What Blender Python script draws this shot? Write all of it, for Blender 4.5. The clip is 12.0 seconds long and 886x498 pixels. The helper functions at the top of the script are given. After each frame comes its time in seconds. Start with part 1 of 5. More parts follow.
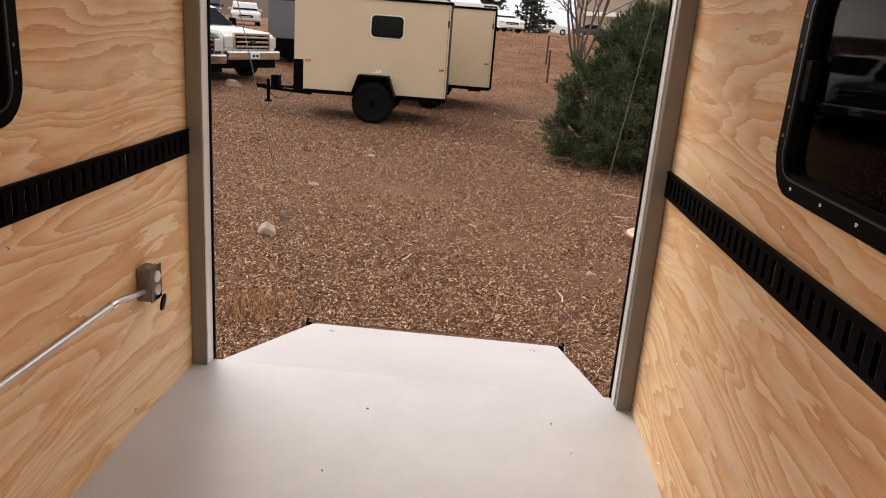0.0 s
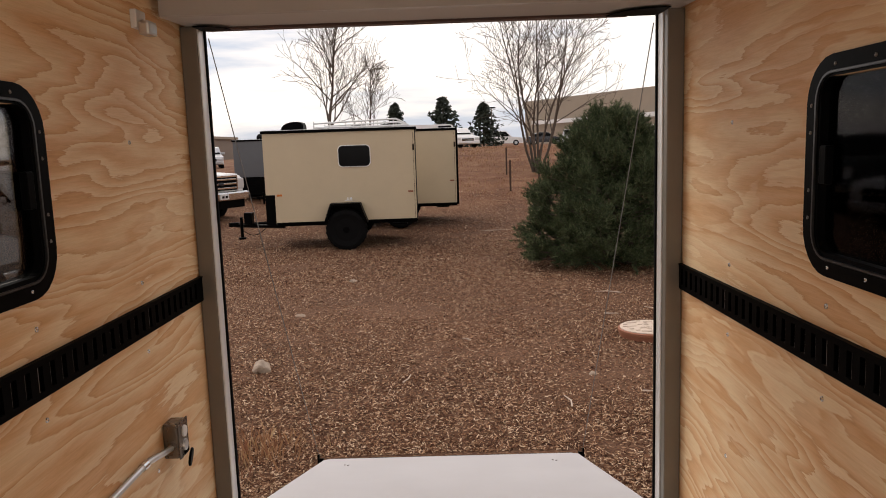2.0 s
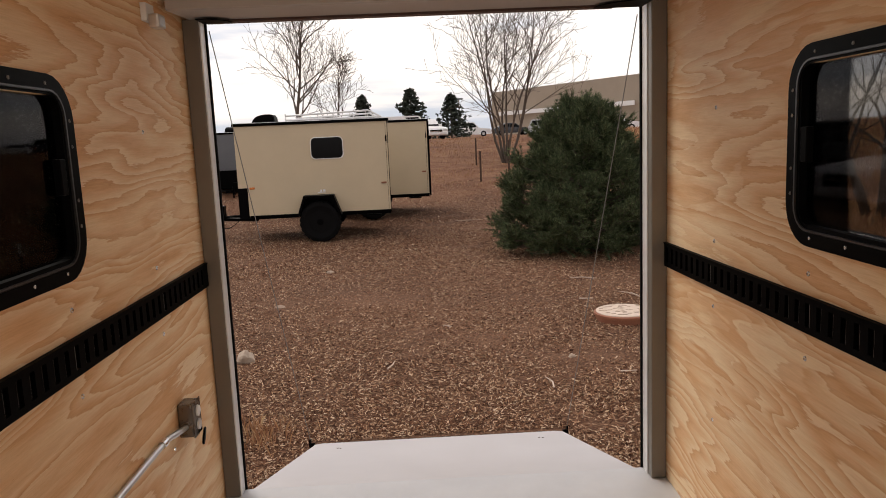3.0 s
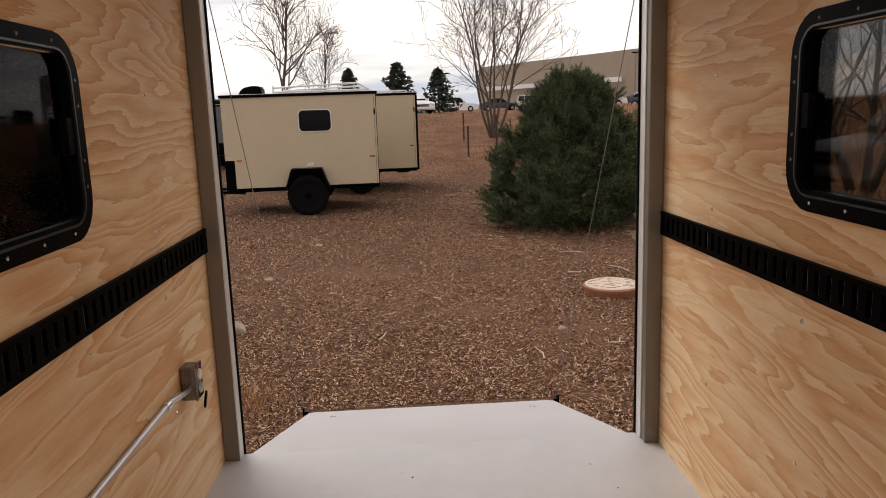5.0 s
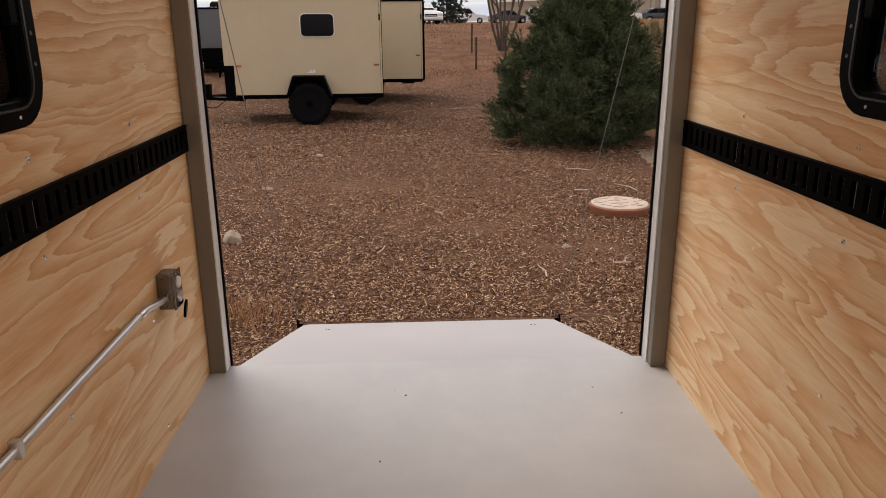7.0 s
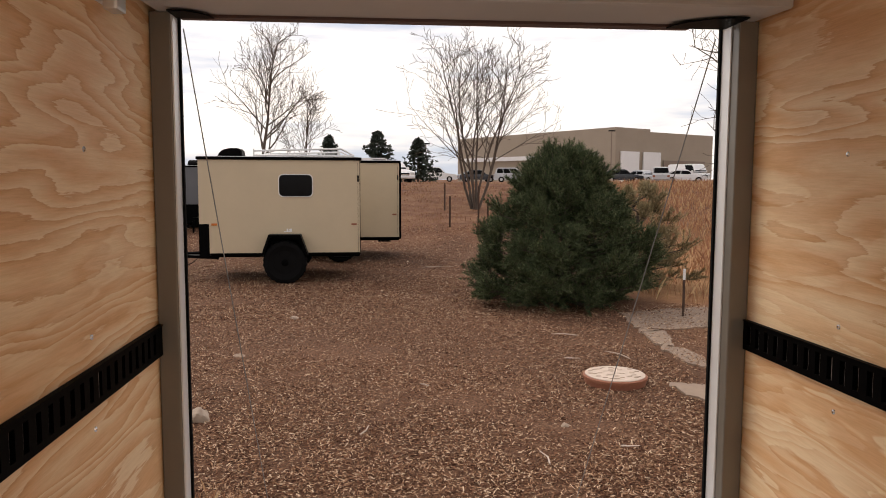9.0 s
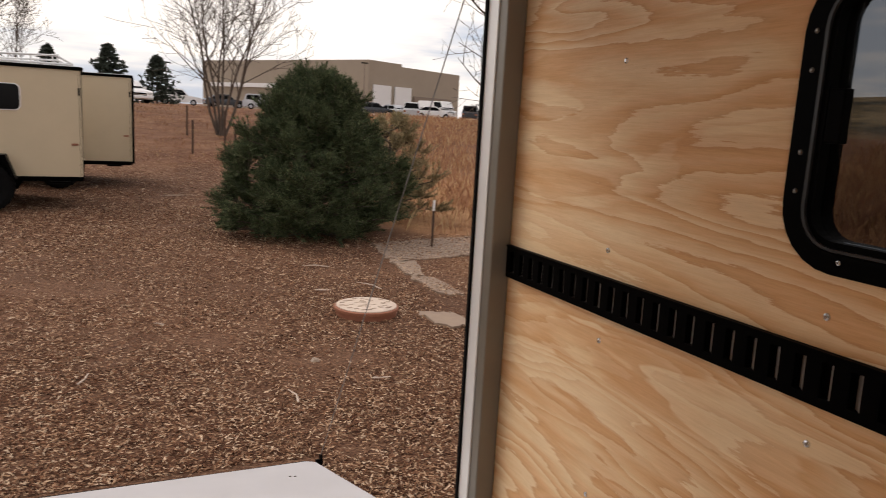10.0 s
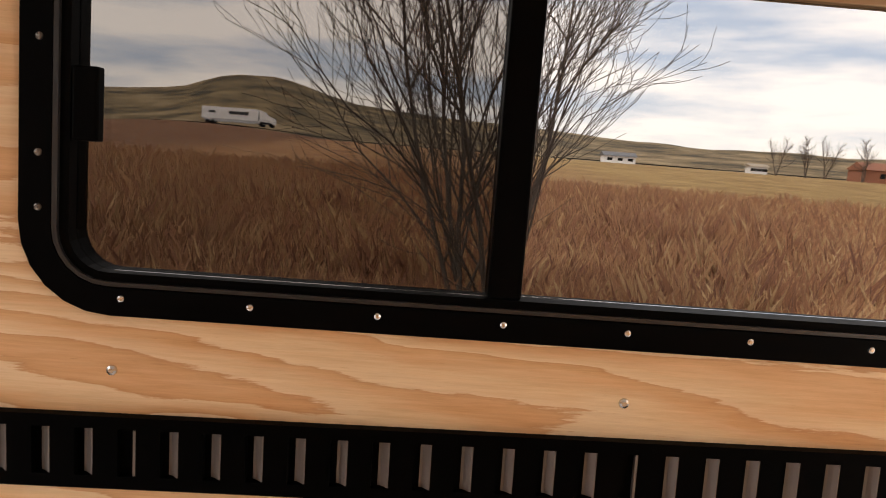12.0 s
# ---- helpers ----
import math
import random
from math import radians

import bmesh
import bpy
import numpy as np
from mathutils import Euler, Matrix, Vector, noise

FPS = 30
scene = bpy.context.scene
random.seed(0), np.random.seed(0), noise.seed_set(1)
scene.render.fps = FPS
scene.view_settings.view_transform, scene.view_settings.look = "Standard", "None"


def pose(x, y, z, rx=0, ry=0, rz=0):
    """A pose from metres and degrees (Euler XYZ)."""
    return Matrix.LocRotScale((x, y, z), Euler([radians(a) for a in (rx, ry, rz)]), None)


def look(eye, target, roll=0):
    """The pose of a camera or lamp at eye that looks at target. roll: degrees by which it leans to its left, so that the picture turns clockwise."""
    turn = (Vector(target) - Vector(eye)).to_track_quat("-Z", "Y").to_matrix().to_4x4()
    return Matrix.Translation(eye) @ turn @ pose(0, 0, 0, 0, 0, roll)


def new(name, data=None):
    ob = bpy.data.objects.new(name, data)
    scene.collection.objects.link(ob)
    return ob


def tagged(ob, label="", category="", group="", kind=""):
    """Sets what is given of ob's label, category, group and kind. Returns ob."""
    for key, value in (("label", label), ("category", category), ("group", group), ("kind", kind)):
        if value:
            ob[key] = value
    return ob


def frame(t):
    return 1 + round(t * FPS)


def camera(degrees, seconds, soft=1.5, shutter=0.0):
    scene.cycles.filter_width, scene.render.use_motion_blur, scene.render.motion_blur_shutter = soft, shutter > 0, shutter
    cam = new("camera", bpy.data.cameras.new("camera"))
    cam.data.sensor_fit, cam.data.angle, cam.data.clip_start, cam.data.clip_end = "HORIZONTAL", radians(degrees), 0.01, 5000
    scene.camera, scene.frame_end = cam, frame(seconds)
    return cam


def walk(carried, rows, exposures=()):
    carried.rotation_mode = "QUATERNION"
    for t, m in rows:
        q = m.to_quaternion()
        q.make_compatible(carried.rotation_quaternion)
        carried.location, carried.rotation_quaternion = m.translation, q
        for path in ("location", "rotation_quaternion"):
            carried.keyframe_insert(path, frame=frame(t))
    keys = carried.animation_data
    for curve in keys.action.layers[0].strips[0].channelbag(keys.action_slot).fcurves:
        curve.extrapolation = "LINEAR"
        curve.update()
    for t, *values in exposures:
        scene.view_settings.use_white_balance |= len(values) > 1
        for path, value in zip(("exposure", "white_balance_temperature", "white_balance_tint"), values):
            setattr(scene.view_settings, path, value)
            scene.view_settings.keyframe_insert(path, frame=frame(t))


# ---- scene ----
cam = camera(62.1, 12.0, soft=0.95, shutter=0.12)
PATH = [
    (0, (0.221, -2.63, 1.377), (0.131, -0.719, 0.795), 4.4),
    (0.5, (0.225, -2.633, 1.403), (0.174, -0.677, 0.988), 2.3),
    (1, (0.205, -2.645, 1.404), (0.137, -0.67, 1.096), 0.0),
    (1.5, (0.119, -2.61, 1.394), (0.063, -0.631, 1.115), -1.5),
    (2, (0.062, -2.642, 1.388), (0.032, -0.662, 1.111), -1.9),
    (2.5, (-0.001, -2.703, 1.369), (0.017, -0.724, 1.084), -2.5),
    (3, (-0.047, -2.76, 1.376), (0.007, -0.784, 1.074), -2.5),
    (5, (-0.099, -2.781, 1.349), (-0.009, -0.818, 0.981), -2.0),
    (5.5, (-0.102, -2.781, 1.334), (-0.01, -0.823, 0.939), -1.6),
    (6, (-0.099, -2.774, 1.304), (0.004, -0.82, 0.892), -1.2),
    (6.5, (-0.08, -2.715, 1.28), (0.014, -0.784, 0.771), -0.8),
    (6.7, (-0.08, -2.664, 1.271), (0.002, -0.754, 0.683), -0.7),
    (8.3, (-0.155, -2.27, 1.372), (-0.056, -0.331, 0.889), 0.8),
    (8.5, (-0.19, -2.223, 1.388), (-0.071, -0.252, 1.069), 0.8),
    (9, (-0.228, -2.158, 1.363), (-0.063, -0.173, 1.177), 0.2),
    (9.5, (-0.247, -2.003, 1.31), (0.138, -0.066, 0.993), 1.0),
    (10, (-0.134, -1.823, 1.283), (0.673, -0.026, 0.935), 3.2),
    (10.5, (-0.115, -1.686, 1.301), (1.264, -0.265, 1.017), 3.8),
    (11, (-0.158, -1.567, 1.31), (1.633, -0.715, 1.052), 2.8),
    (11.5, (-0.067, -1.487, 1.296), (1.89, -1.187, 1.009), 3.4),
    (12, (0.018, -1.398, 1.287), (2.002, -1.473, 1.049), 4.4),
]
EXPOSURES = [(0, 0.80, 6850, 11), (0.5, 0.46, 6850, 11), (1.2, 0.26, 6850, 11), (3, 0.28, 6850, 11), (5, 0.24, 6850, 11), (6, 0.22, 6850, 11), (6.7, 0.32, 6850, 11), (8.3, 0.32, 6850, 11), (9, 0.31, 6850, 11), (10, 0.25, 6850, 11), (10.5, 0.1, 6850, 11), (11, 0.6, 6850, 11), (11.5, 1.0, 6850, 11), (12, 1.2, 6850, 11)]
walk(cam, [(t, look(e, g, r)) for t, e, g, r in PATH], EXPOSURES)

# ---------------- world and light ----------------
world = bpy.data.worlds.new("sky")
scene.world = world
world.use_nodes = True
wn, wl = world.node_tree.nodes, world.node_tree.links
wn.clear()
w_out = wn.new("ShaderNodeOutputWorld")
w_bg = wn.new("ShaderNodeBackground")
w_sky = wn.new("ShaderNodeTexSky")
w_sky.sky_type = "NISHITA"
w_sky.sun_disc = False
w_sky.sun_elevation, w_sky.sun_rotation = radians(47), radians(-37)
w_mul = wn.new("ShaderNodeVectorMath")
w_mul.operation = "SCALE"
w_mul.inputs["Scale"].default_value = 0.1
w_tc = wn.new("ShaderNodeTexCoord")
w_map = wn.new("ShaderNodeMapping")
w_map.inputs["Scale"].default_value = (1.3, 1.3, 9.0)
w_noise = wn.new("ShaderNodeTexNoise")
w_noise.inputs["Scale"].default_value = 1.7
w_noise.inputs["Detail"].default_value = 6
w_noise.inputs["Roughness"].default_value = 0.55
w_ramp = wn.new("ShaderNodeValToRGB")
w_ramp.color_ramp.elements[0].position = 0.40
w_ramp.color_ramp.elements[0].color = (0.50, 0.56, 0.69, 1)
w_ramp.color_ramp.elements[1].position = 0.55
w_ramp.color_ramp.elements[1].color = (1.10, 1.01, 0.96, 1)
w_mix = wn.new("ShaderNodeMix")
w_mix.data_type = "RGBA"
w_mix.inputs["Factor"].default_value = 0.86
wl.new(w_tc.outputs["Generated"], w_map.inputs["Vector"])
wl.new(w_map.outputs["Vector"], w_noise.inputs["Vector"])
wl.new(w_noise.outputs["Fac"], w_ramp.inputs["Fac"])
wl.new(w_sky.outputs["Color"], w_mul.inputs[0])
wl.new(w_mul.outputs["Vector"], w_mix.inputs["A"])
wl.new(w_ramp.outputs["Color"], w_mix.inputs["B"])
wl.new(w_mix.outputs["Result"], w_bg.inputs["Color"])
wl.new(w_bg.outputs["Background"], w_out.inputs["Surface"])
w_bg.inputs["Strength"].default_value = 1.0

sun = new("sun", bpy.data.lights.new("sun", "SUN"))
sun.data.energy, sun.data.angle, sun.data.color = 1.25, radians(35), (1.0, 0.95, 0.88)
sun.matrix_world = look((-17, 22, 30), (0, 0, 0))


def fill_lamp(name, place, target, w, h, watts):
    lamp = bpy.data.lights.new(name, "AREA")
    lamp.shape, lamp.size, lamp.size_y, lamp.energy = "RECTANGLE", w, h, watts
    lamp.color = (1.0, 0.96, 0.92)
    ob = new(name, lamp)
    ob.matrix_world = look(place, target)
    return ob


# two fill lamps added in made-up door openings behind the camera
fill_lamp("added_fill_light", (0.93, -3.86, 1.0), (0, -3.2, 0.8), 0.80, 1.75, 10)
fill_lamp("added_fill_light", (-0.93, -3.86, 1.0), (0, -3.2, 0.8), 0.80, 1.75, 7)

# ---------------- materials ----------------


def tree_of(name):
    m = bpy.data.materials.new(name)
    m.use_nodes = True
    t = m.node_tree
    return m, t, t.nodes["Principled BSDF"]


def node(t, kind, **inputs):
    n = t.nodes.new(kind)
    for k, v in inputs.items():
        n.inputs[k.replace("_", " ")].default_value = v
    return n


def ramp(t, fac, stops):
    r = t.nodes.new("ShaderNodeValToRGB")
    while len(r.color_ramp.elements) < len(stops):
        r.color_ramp.elements.new(0.5)
    for e, (p, c) in zip(r.color_ramp.elements, stops):
        e.position, e.color = p, (*c, 1)
    t.links.new(fac, r.inputs["Fac"])
    return r.outputs["Color"]


def mixc(t, fac, a, b, blend="MIX"):
    m = t.nodes.new("ShaderNodeMix")
    m.data_type, m.blend_type = "RGBA", blend
    for socket, value in (("Factor", fac), ("A", a), ("B", b)):
        if isinstance(value, (int, float)):
            m.inputs[socket].default_value = value
        elif isinstance(value, tuple):
            m.inputs[socket].default_value = (*value, 1)
        else:
            t.links.new(value, m.inputs[socket])
    return m.outputs["Result"]


def coords(t, scale=(1, 1, 1), kind="Object", rot=(0, 0, 0)):
    tc = t.nodes.new("ShaderNodeTexCoord")
    mp = t.nodes.new("ShaderNodeMapping")
    mp.inputs["Scale"].default_value = scale
    mp.inputs["Rotation"].default_value = rot
    t.links.new(tc.outputs[kind], mp.inputs["Vector"])
    return mp.outputs["Vector"]


def noise_fac(t, vec, scale, detail=4.0, rough=0.55, distort=0.0):
    n = node(t, "ShaderNodeTexNoise", Scale=scale, Detail=detail, Roughness=rough, Distortion=distort)
    t.links.new(vec, n.inputs["Vector"])
    return n.outputs["Fac"]


def bump(t, b, height, strength, distance=0.01):
    n = node(t, "ShaderNodeBump", Strength=strength, Distance=distance)
    t.links.new(height, n.inputs["Height"])
    t.links.new(n.outputs["Normal"], b.inputs["Normal"])


def surface(name, a, b, rough=0.5, metal=0.0, scale=6.0, relief=0.05, stretch=(1, 1, 1), coarse=None, dist=0.004):
    """A material whose colour wanders from a to b at two scales, with a fine relief."""
    m, t, p = tree_of(name)
    v = coords(t, stretch)
    big = noise_fac(t, v, coarse or scale / 6, 3)
    fine = noise_fac(t, v, scale, 6, 0.65)
    c = mixc(t, big, a, b)
    c2 = mixc(t, fine, tuple(x * 0.8 for x in a), tuple(min(1, x * 1.15) for x in b))
    t.links.new(mixc(t, 0.5, c, c2), p.inputs["Base Color"])
    r = t.nodes.new("ShaderNodeMapRange")
    r.inputs["To Min"].default_value, r.inputs["To Max"].default_value = max(0.02, rough - 0.08), min(1, rough + 0.08)
    t.links.new(fine, r.inputs["Value"])
    t.links.new(r.outputs["Result"], p.inputs["Roughness"])
    p.inputs["Metallic"].default_value = metal
    bump(t, p, fine, relief, dist)
    return m


def plywood():
    """Rotary cut pine: contour lines of a stretched field, orange summer wood on cream spring wood."""
    m, t, p = tree_of("plywood")
    v = coords(t, (1.0, 0.26, 1.7))
    warp = node(t, "ShaderNodeTexNoise", Scale=1.9, Detail=4.0, Roughness=0.55)
    t.links.new(v, warp.inputs["Vector"])
    add = t.nodes.new("ShaderNodeVectorMath")
    add.operation = "MULTIPLY_ADD"
    add.inputs[1].default_value = (0.45, 0.45, 0.45)
    t.links.new(warp.outputs["Color"], add.inputs[0])
    t.links.new(v, add.inputs[2])
    field = noise_fac(t, add.outputs["Vector"], 1.7, 2.6, 0.42, 0.25)
    fibre = noise_fac(t, coords(t, (1, 5.0, 55)), 3.0, 4, 0.65)
    jag = t.nodes.new("ShaderNodeMath")
    jag.operation, jag.inputs[1].default_value = "MULTIPLY_ADD", 0.022
    t.links.new(fibre, jag.inputs[0])
    t.links.new(field, jag.inputs[2])
    mul = t.nodes.new("ShaderNodeMath")
    mul.operation, mul.inputs[1].default_value = "MULTIPLY", 23.0
    t.links.new(jag.outputs[0], mul.inputs[0])
    fr = t.nodes.new("ShaderNodeMath")
    fr.operation = "FRACT"
    t.links.new(mul.outputs[0], fr.inputs[0])
    cream, tan, orange, brown = (0.88, 0.68, 0.44), (0.83, 0.59, 0.345), (0.71, 0.395, 0.185), (0.63, 0.325, 0.145)
    rings = ramp(t, fr.outputs[0], [(0.0, cream), (0.30, tan), (0.60, (0.78, 0.475, 0.245)), (0.82, orange), (0.89, brown), (0.94, cream)])
    patch = ramp(t, noise_fac(t, add.outputs["Vector"], 5.2, 3, 0.48, 0.5), [(0.34, cream), (0.46, tan), (0.49, (0.75, 0.455, 0.24)), (0.57, (0.70, 0.39, 0.185)), (0.60, cream)])
    mask = ramp(t, noise_fac(t, coords(t, (1, 0.3, 0.9)), 1.9, 2, 0.5), [(0.34, (0.2, 0.2, 0.2)), (0.60, (0.85, 0.85, 0.85))])
    c = mixc(t, mask, patch, rings)
    grain = noise_fac(t, coords(t, (1, 3.0, 75)), 4.0, 5, 0.7)
    c = mixc(t, 0.45, c, ramp(t, grain, [(0.30, (0.74, 0.66, 0.56)), (0.62, (1, 1, 1))]), "MULTIPLY")
    pores = ramp(t, noise_fac(t, coords(t, (1, 9, 150)), 5.0, 2, 0.5), [(0.70, (1, 1, 1)), (0.80, (0.62, 0.50, 0.38))])
    c = mixc(t, 0.4, c, pores, "MULTIPLY")
    t.links.new(c, p.inputs["Base Color"])
    p.inputs["Roughness"].default_value = 0.58
    p.inputs["Specular IOR Level"].default_value = 0.3
    bump(t, p, grain, 0.15, 0.002)
    return m


def mulch():
    m, t, p = tree_of("wood_mulch")
    v = coords(t)
    vor = node(t, "ShaderNodeTexVoronoi", Scale=62.0, Randomness=1.0)
    vv = coords(t, (1, 2.2, 1), rot=(0, 0, 0.5))
    t.links.new(vv, vor.inputs["Vector"])
    chips = ramp(t, vor.outputs["Color"], [(0.1, (0.035, 0.017, 0.011)), (0.5, (0.14, 0.072, 0.043)), (0.8, (0.27, 0.155, 0.092)), (1.0, (0.48, 0.32, 0.20))])
    far = ramp(t, noise_fac(t, v, 0.35, 5, 0.6), [(0.35, (0.085, 0.039, 0.024)), (0.65, (0.19, 0.092, 0.054))])
    soil = ramp(t, noise_fac(t, v, 14, 6, 0.7), [(0.35, (0.06, 0.030, 0.019)), (0.65, (0.18, 0.098, 0.062))])
    c = mixc(t, 0.4, chips, far)
    patch = ramp(t, noise_fac(t, v, 0.55, 3, 0.5), [(0.50, (0, 0, 0)), (0.68, (0.6, 0.6, 0.6))])
    c = mixc(t, patch, c, soil)
    # golden dry grass takes over to the side and far away
    sx = t.nodes.new("ShaderNodeSeparateXYZ")
    t.links.new(v, sx.inputs["Vector"])
    warp = noise_fac(t, v, 0.4, 4)
    ad = t.nodes.new("ShaderNodeMath")
    ad.operation = "MULTIPLY_ADD"
    ad.inputs[1].default_value = 4.0
    t.links.new(warp, ad.inputs[0])
    t.links.new(sx.outputs["X"], ad.inputs[2])
    mr = node(t, "ShaderNodeMapRange")
    for k, val in (("From Min", 5.6), ("From Max", 7.4)):
        mr.inputs[k].default_value = val
    t.links.new(ad.outputs[0], mr.inputs["Value"])
    grass = ramp(t, noise_fac(t, coords(t, (1, 1, 1)), 0.09, 6, 0.65), [(0.3, (0.22, 0.105, 0.055)), (0.5, (0.31, 0.165, 0.078)), (0.7, (0.37, 0.24, 0.11))])
    fine = ramp(t, noise_fac(t, coords(t, (1, 1, 1)), 3, 6, 0.7), [(0.3, (0.55, 0.5, 0.45)), (0.7, (1, 1, 1))])
    pale = ramp(t, noise_fac(t, coords(t, (1, 1, 1)), 0.2, 6, 0.65), [(0.3, (0.24, 0.115, 0.06)), (0.5, (0.38, 0.20, 0.10)), (0.7, (0.48, 0.31, 0.16))])
    mry = node(t, "ShaderNodeMapRange")
    for k, val in (("From Min", 3.0), ("From Max", 9.0)):
        mry.inputs[k].default_value = val
    t.links.new(sx.outputs["Y"], mry.inputs["Value"])
    grass = mixc(t, mry.outputs["Result"], grass, pale)
    mrg = node(t, "ShaderNodeMapRange")
    for k, val in (("From Min", -5.0), ("From Max", -26.0)):
        mrg.inputs[k].default_value = val
    t.links.new(sx.outputs["Y"], mrg.inputs["Value"])
    golden = ramp(t, noise_fac(t, coords(t, (1, 1, 1)), 0.15, 6, 0.65), [(0.3, (0.24, 0.145, 0.058)), (0.5, (0.34, 0.225, 0.092)), (0.7, (0.43, 0.30, 0.13))])
    grass = mixc(t, mrg.outputs["Result"], grass, golden)
    grass = mixc(t, 0.8, grass, fine, "MULTIPLY")
    c = mixc(t, mr.outputs["Result"], c, grass)
    mr2 = node(t, "ShaderNodeMapRange")
    for k, val in (("From Min", 21.0), ("From Max", 27.0)):
        mr2.inputs[k].default_value = val
    ad2 = t.nodes.new("ShaderNodeMath")
    ad2.operation, ad2.inputs[1].default_value = "MULTIPLY_ADD", 9.0
    t.links.new(warp, ad2.inputs[0])
    t.links.new(sx.outputs["Y"], ad2.inputs[2])
    t.links.new(ad2.outputs[0], mr2.inputs["Value"])
    dirt = ramp(t, noise_fac(t, v, 0.8, 8, 0.72), [(0.34, (0.06, 0.026, 0.017)), (0.5, (0.13, 0.058, 0.035)), (0.66, (0.22, 0.125, 0.078))])
    c = mixc(t, mr2.outputs["Result"], c, mixc(t, 0.22, dirt, grass))
    mr3 = node(t, "ShaderNodeMapRange")
    for k, val in (("From Min", 215.0), ("From Max", 300.0)):
        mr3.inputs[k].default_value = val
    t.links.new(sx.outputs["X"], mr3.inputs["Value"])
    scrub = ramp(t, noise_fac(t, coords(t, (1, 1, 2.5)), 0.026, 8, 0.72), [(0.40, (0.05, 0.042, 0.028)), (0.50, (0.15, 0.11, 0.06)), (0.60, (0.27, 0.20, 0.115))])
    c = mixc(t, mr3.outputs["Result"], c, scrub)
    t.links.new(c, p.inputs["Base Color"])
    p.inputs["Roughness"].default_value = 0.95
    p.inputs["Specular IOR Level"].default_value = 0.15
    bump(t, p, vor.outputs["Distance"], 0.5, 0.02)
    return m


def chip_material():
    m, t, p = tree_of("wood_chip")
    g = t.nodes.new("ShaderNodeNewGeometry")
    c = ramp(t, g.outputs["Random Per Island"], [(0.0, (0.04, 0.016, 0.010)), (0.35, (0.155, 0.070, 0.041)), (0.62, (0.29, 0.152, 0.088)), (0.82, (0.50, 0.32, 0.20)), (1.0, (0.74, 0.57, 0.41))])
    t.links.new(c, p.inputs["Base Color"])
    p.inputs["Roughness"].default_value = 0.9
    p.inputs["Specular IOR Level"].default_value = 0.1
    return m


def island_material(name, stops, rough=0.7):
    m, t, p = tree_of(name)
    g = t.nodes.new("ShaderNodeNewGeometry")
    t.links.new(ramp(t, g.outputs["Random Per Island"], stops), p.inputs["Base Color"])
    p.inputs["Roughness"].default_value = rough
    return m


def glass(name, tint):
    m = bpy.data.materials.new(name)
    m.use_nodes = True
    t = m.node_tree
    t.nodes.clear()
    out = t.nodes.new("ShaderNodeOutputMaterial")
    tr = t.nodes.new("ShaderNodeBsdfTransparent")
    tr.inputs["Color"].default_value = (*tint, 1)
    gl = t.nodes.new("ShaderNodeBsdfGlossy")
    gl.inputs["Roughness"].default_value = 0.02
    mx = t.nodes.new("ShaderNodeMixShader")
    fr = t.nodes.new("ShaderNodeFresnel")
    fr.inputs["IOR"].default_value = 1.16
    t.links.new(fr.outputs[0], mx.inputs[0])
    t.links.new(tr.outputs[0], mx.inputs[1])
    t.links.new(gl.outputs[0], mx.inputs[2])
    t.links.new(mx.outputs[0], out.inputs["Surface"])
    return m


PLY = plywood()
MULCH = mulch()
CHIP = chip_material()
FLOOR = surface("grey_floor_paint", (0.46, 0.463, 0.48), (0.57, 0.573, 0.59), 0.42, 0, 5.0, 0.04, coarse=1.6)
RAMP_M = surface("grey_ramp_paint", (0.49, 0.472, 0.48), (0.55, 0.53, 0.54), 0.45, 0, 3.0, 0.03, coarse=0.9)
POST_M = surface("grey_beige_painted_steel", (0.165, 0.145, 0.12), (0.20, 0.18, 0.15), 0.38, 0.2, 8, 0.03)
LIT_EDGE = surface("lit_post_edge", (0.72, 0.71, 0.70), (0.82, 0.81, 0.80), 0.35, 0.2, 20, 0.03, stretch=(1, 1, 0.05))
HEADER = surface("beige_painted_sheet", (0.42, 0.39, 0.36), (0.47, 0.44, 0.41), 0.4, 0.1, 6, 0.04)
BLACK = surface("black_powder_coat", (0.0014, 0.0014, 0.0015), (0.0026, 0.0024, 0.0024), 0.42, 0.0, 60, 0.05)
BLACK_RAIL = surface("black_rail_coat", (0.0007, 0.0007, 0.0007), (0.0016, 0.0014, 0.0013), 0.48, 0.0, 40, 0.06)
for dark, gloss in ((BLACK, 0.025), (BLACK_RAIL, 0.02)):
    dark.node_tree.nodes["Principled BSDF"].inputs["Specular IOR Level"].default_value = gloss
TRACK = surface("black_track_highlight", (0.012, 0.012, 0.013), (0.022, 0.021, 0.021), 0.35, 0.0, 40, 0.05)
# slot lips are a paler grey than the rail plate
LIP = surface("pale_slot_edge", (0.15, 0.13, 0.117), (0.21, 0.185, 0.17), 0.4, 0.3, 40, 0.05)
RUBBER = surface("black_rubber", (0.004, 0.004, 0.004), (0.008, 0.0075, 0.0075), 0.85, 0, 30, 0.15)
BOX_METAL = surface("dull_dark_zinc", (0.15, 0.135, 0.12), (0.23, 0.21, 0.19), 0.28, 0.9, 25, 0.05)
CHROME = surface("chrome", (0.6, 0.6, 0.6), (0.72, 0.71, 0.70), 0.18, 1.0, 10, 0.02)
GALV = surface("galvanised_conduit", (0.55, 0.55, 0.55), (0.68, 0.68, 0.67), 0.35, 0.8, 15, 0.04)
BEIGE = surface("beige_trailer_panel", (0.51, 0.41, 0.275), (0.55, 0.445, 0.30), 0.4, 0, 1.5, 0.02)
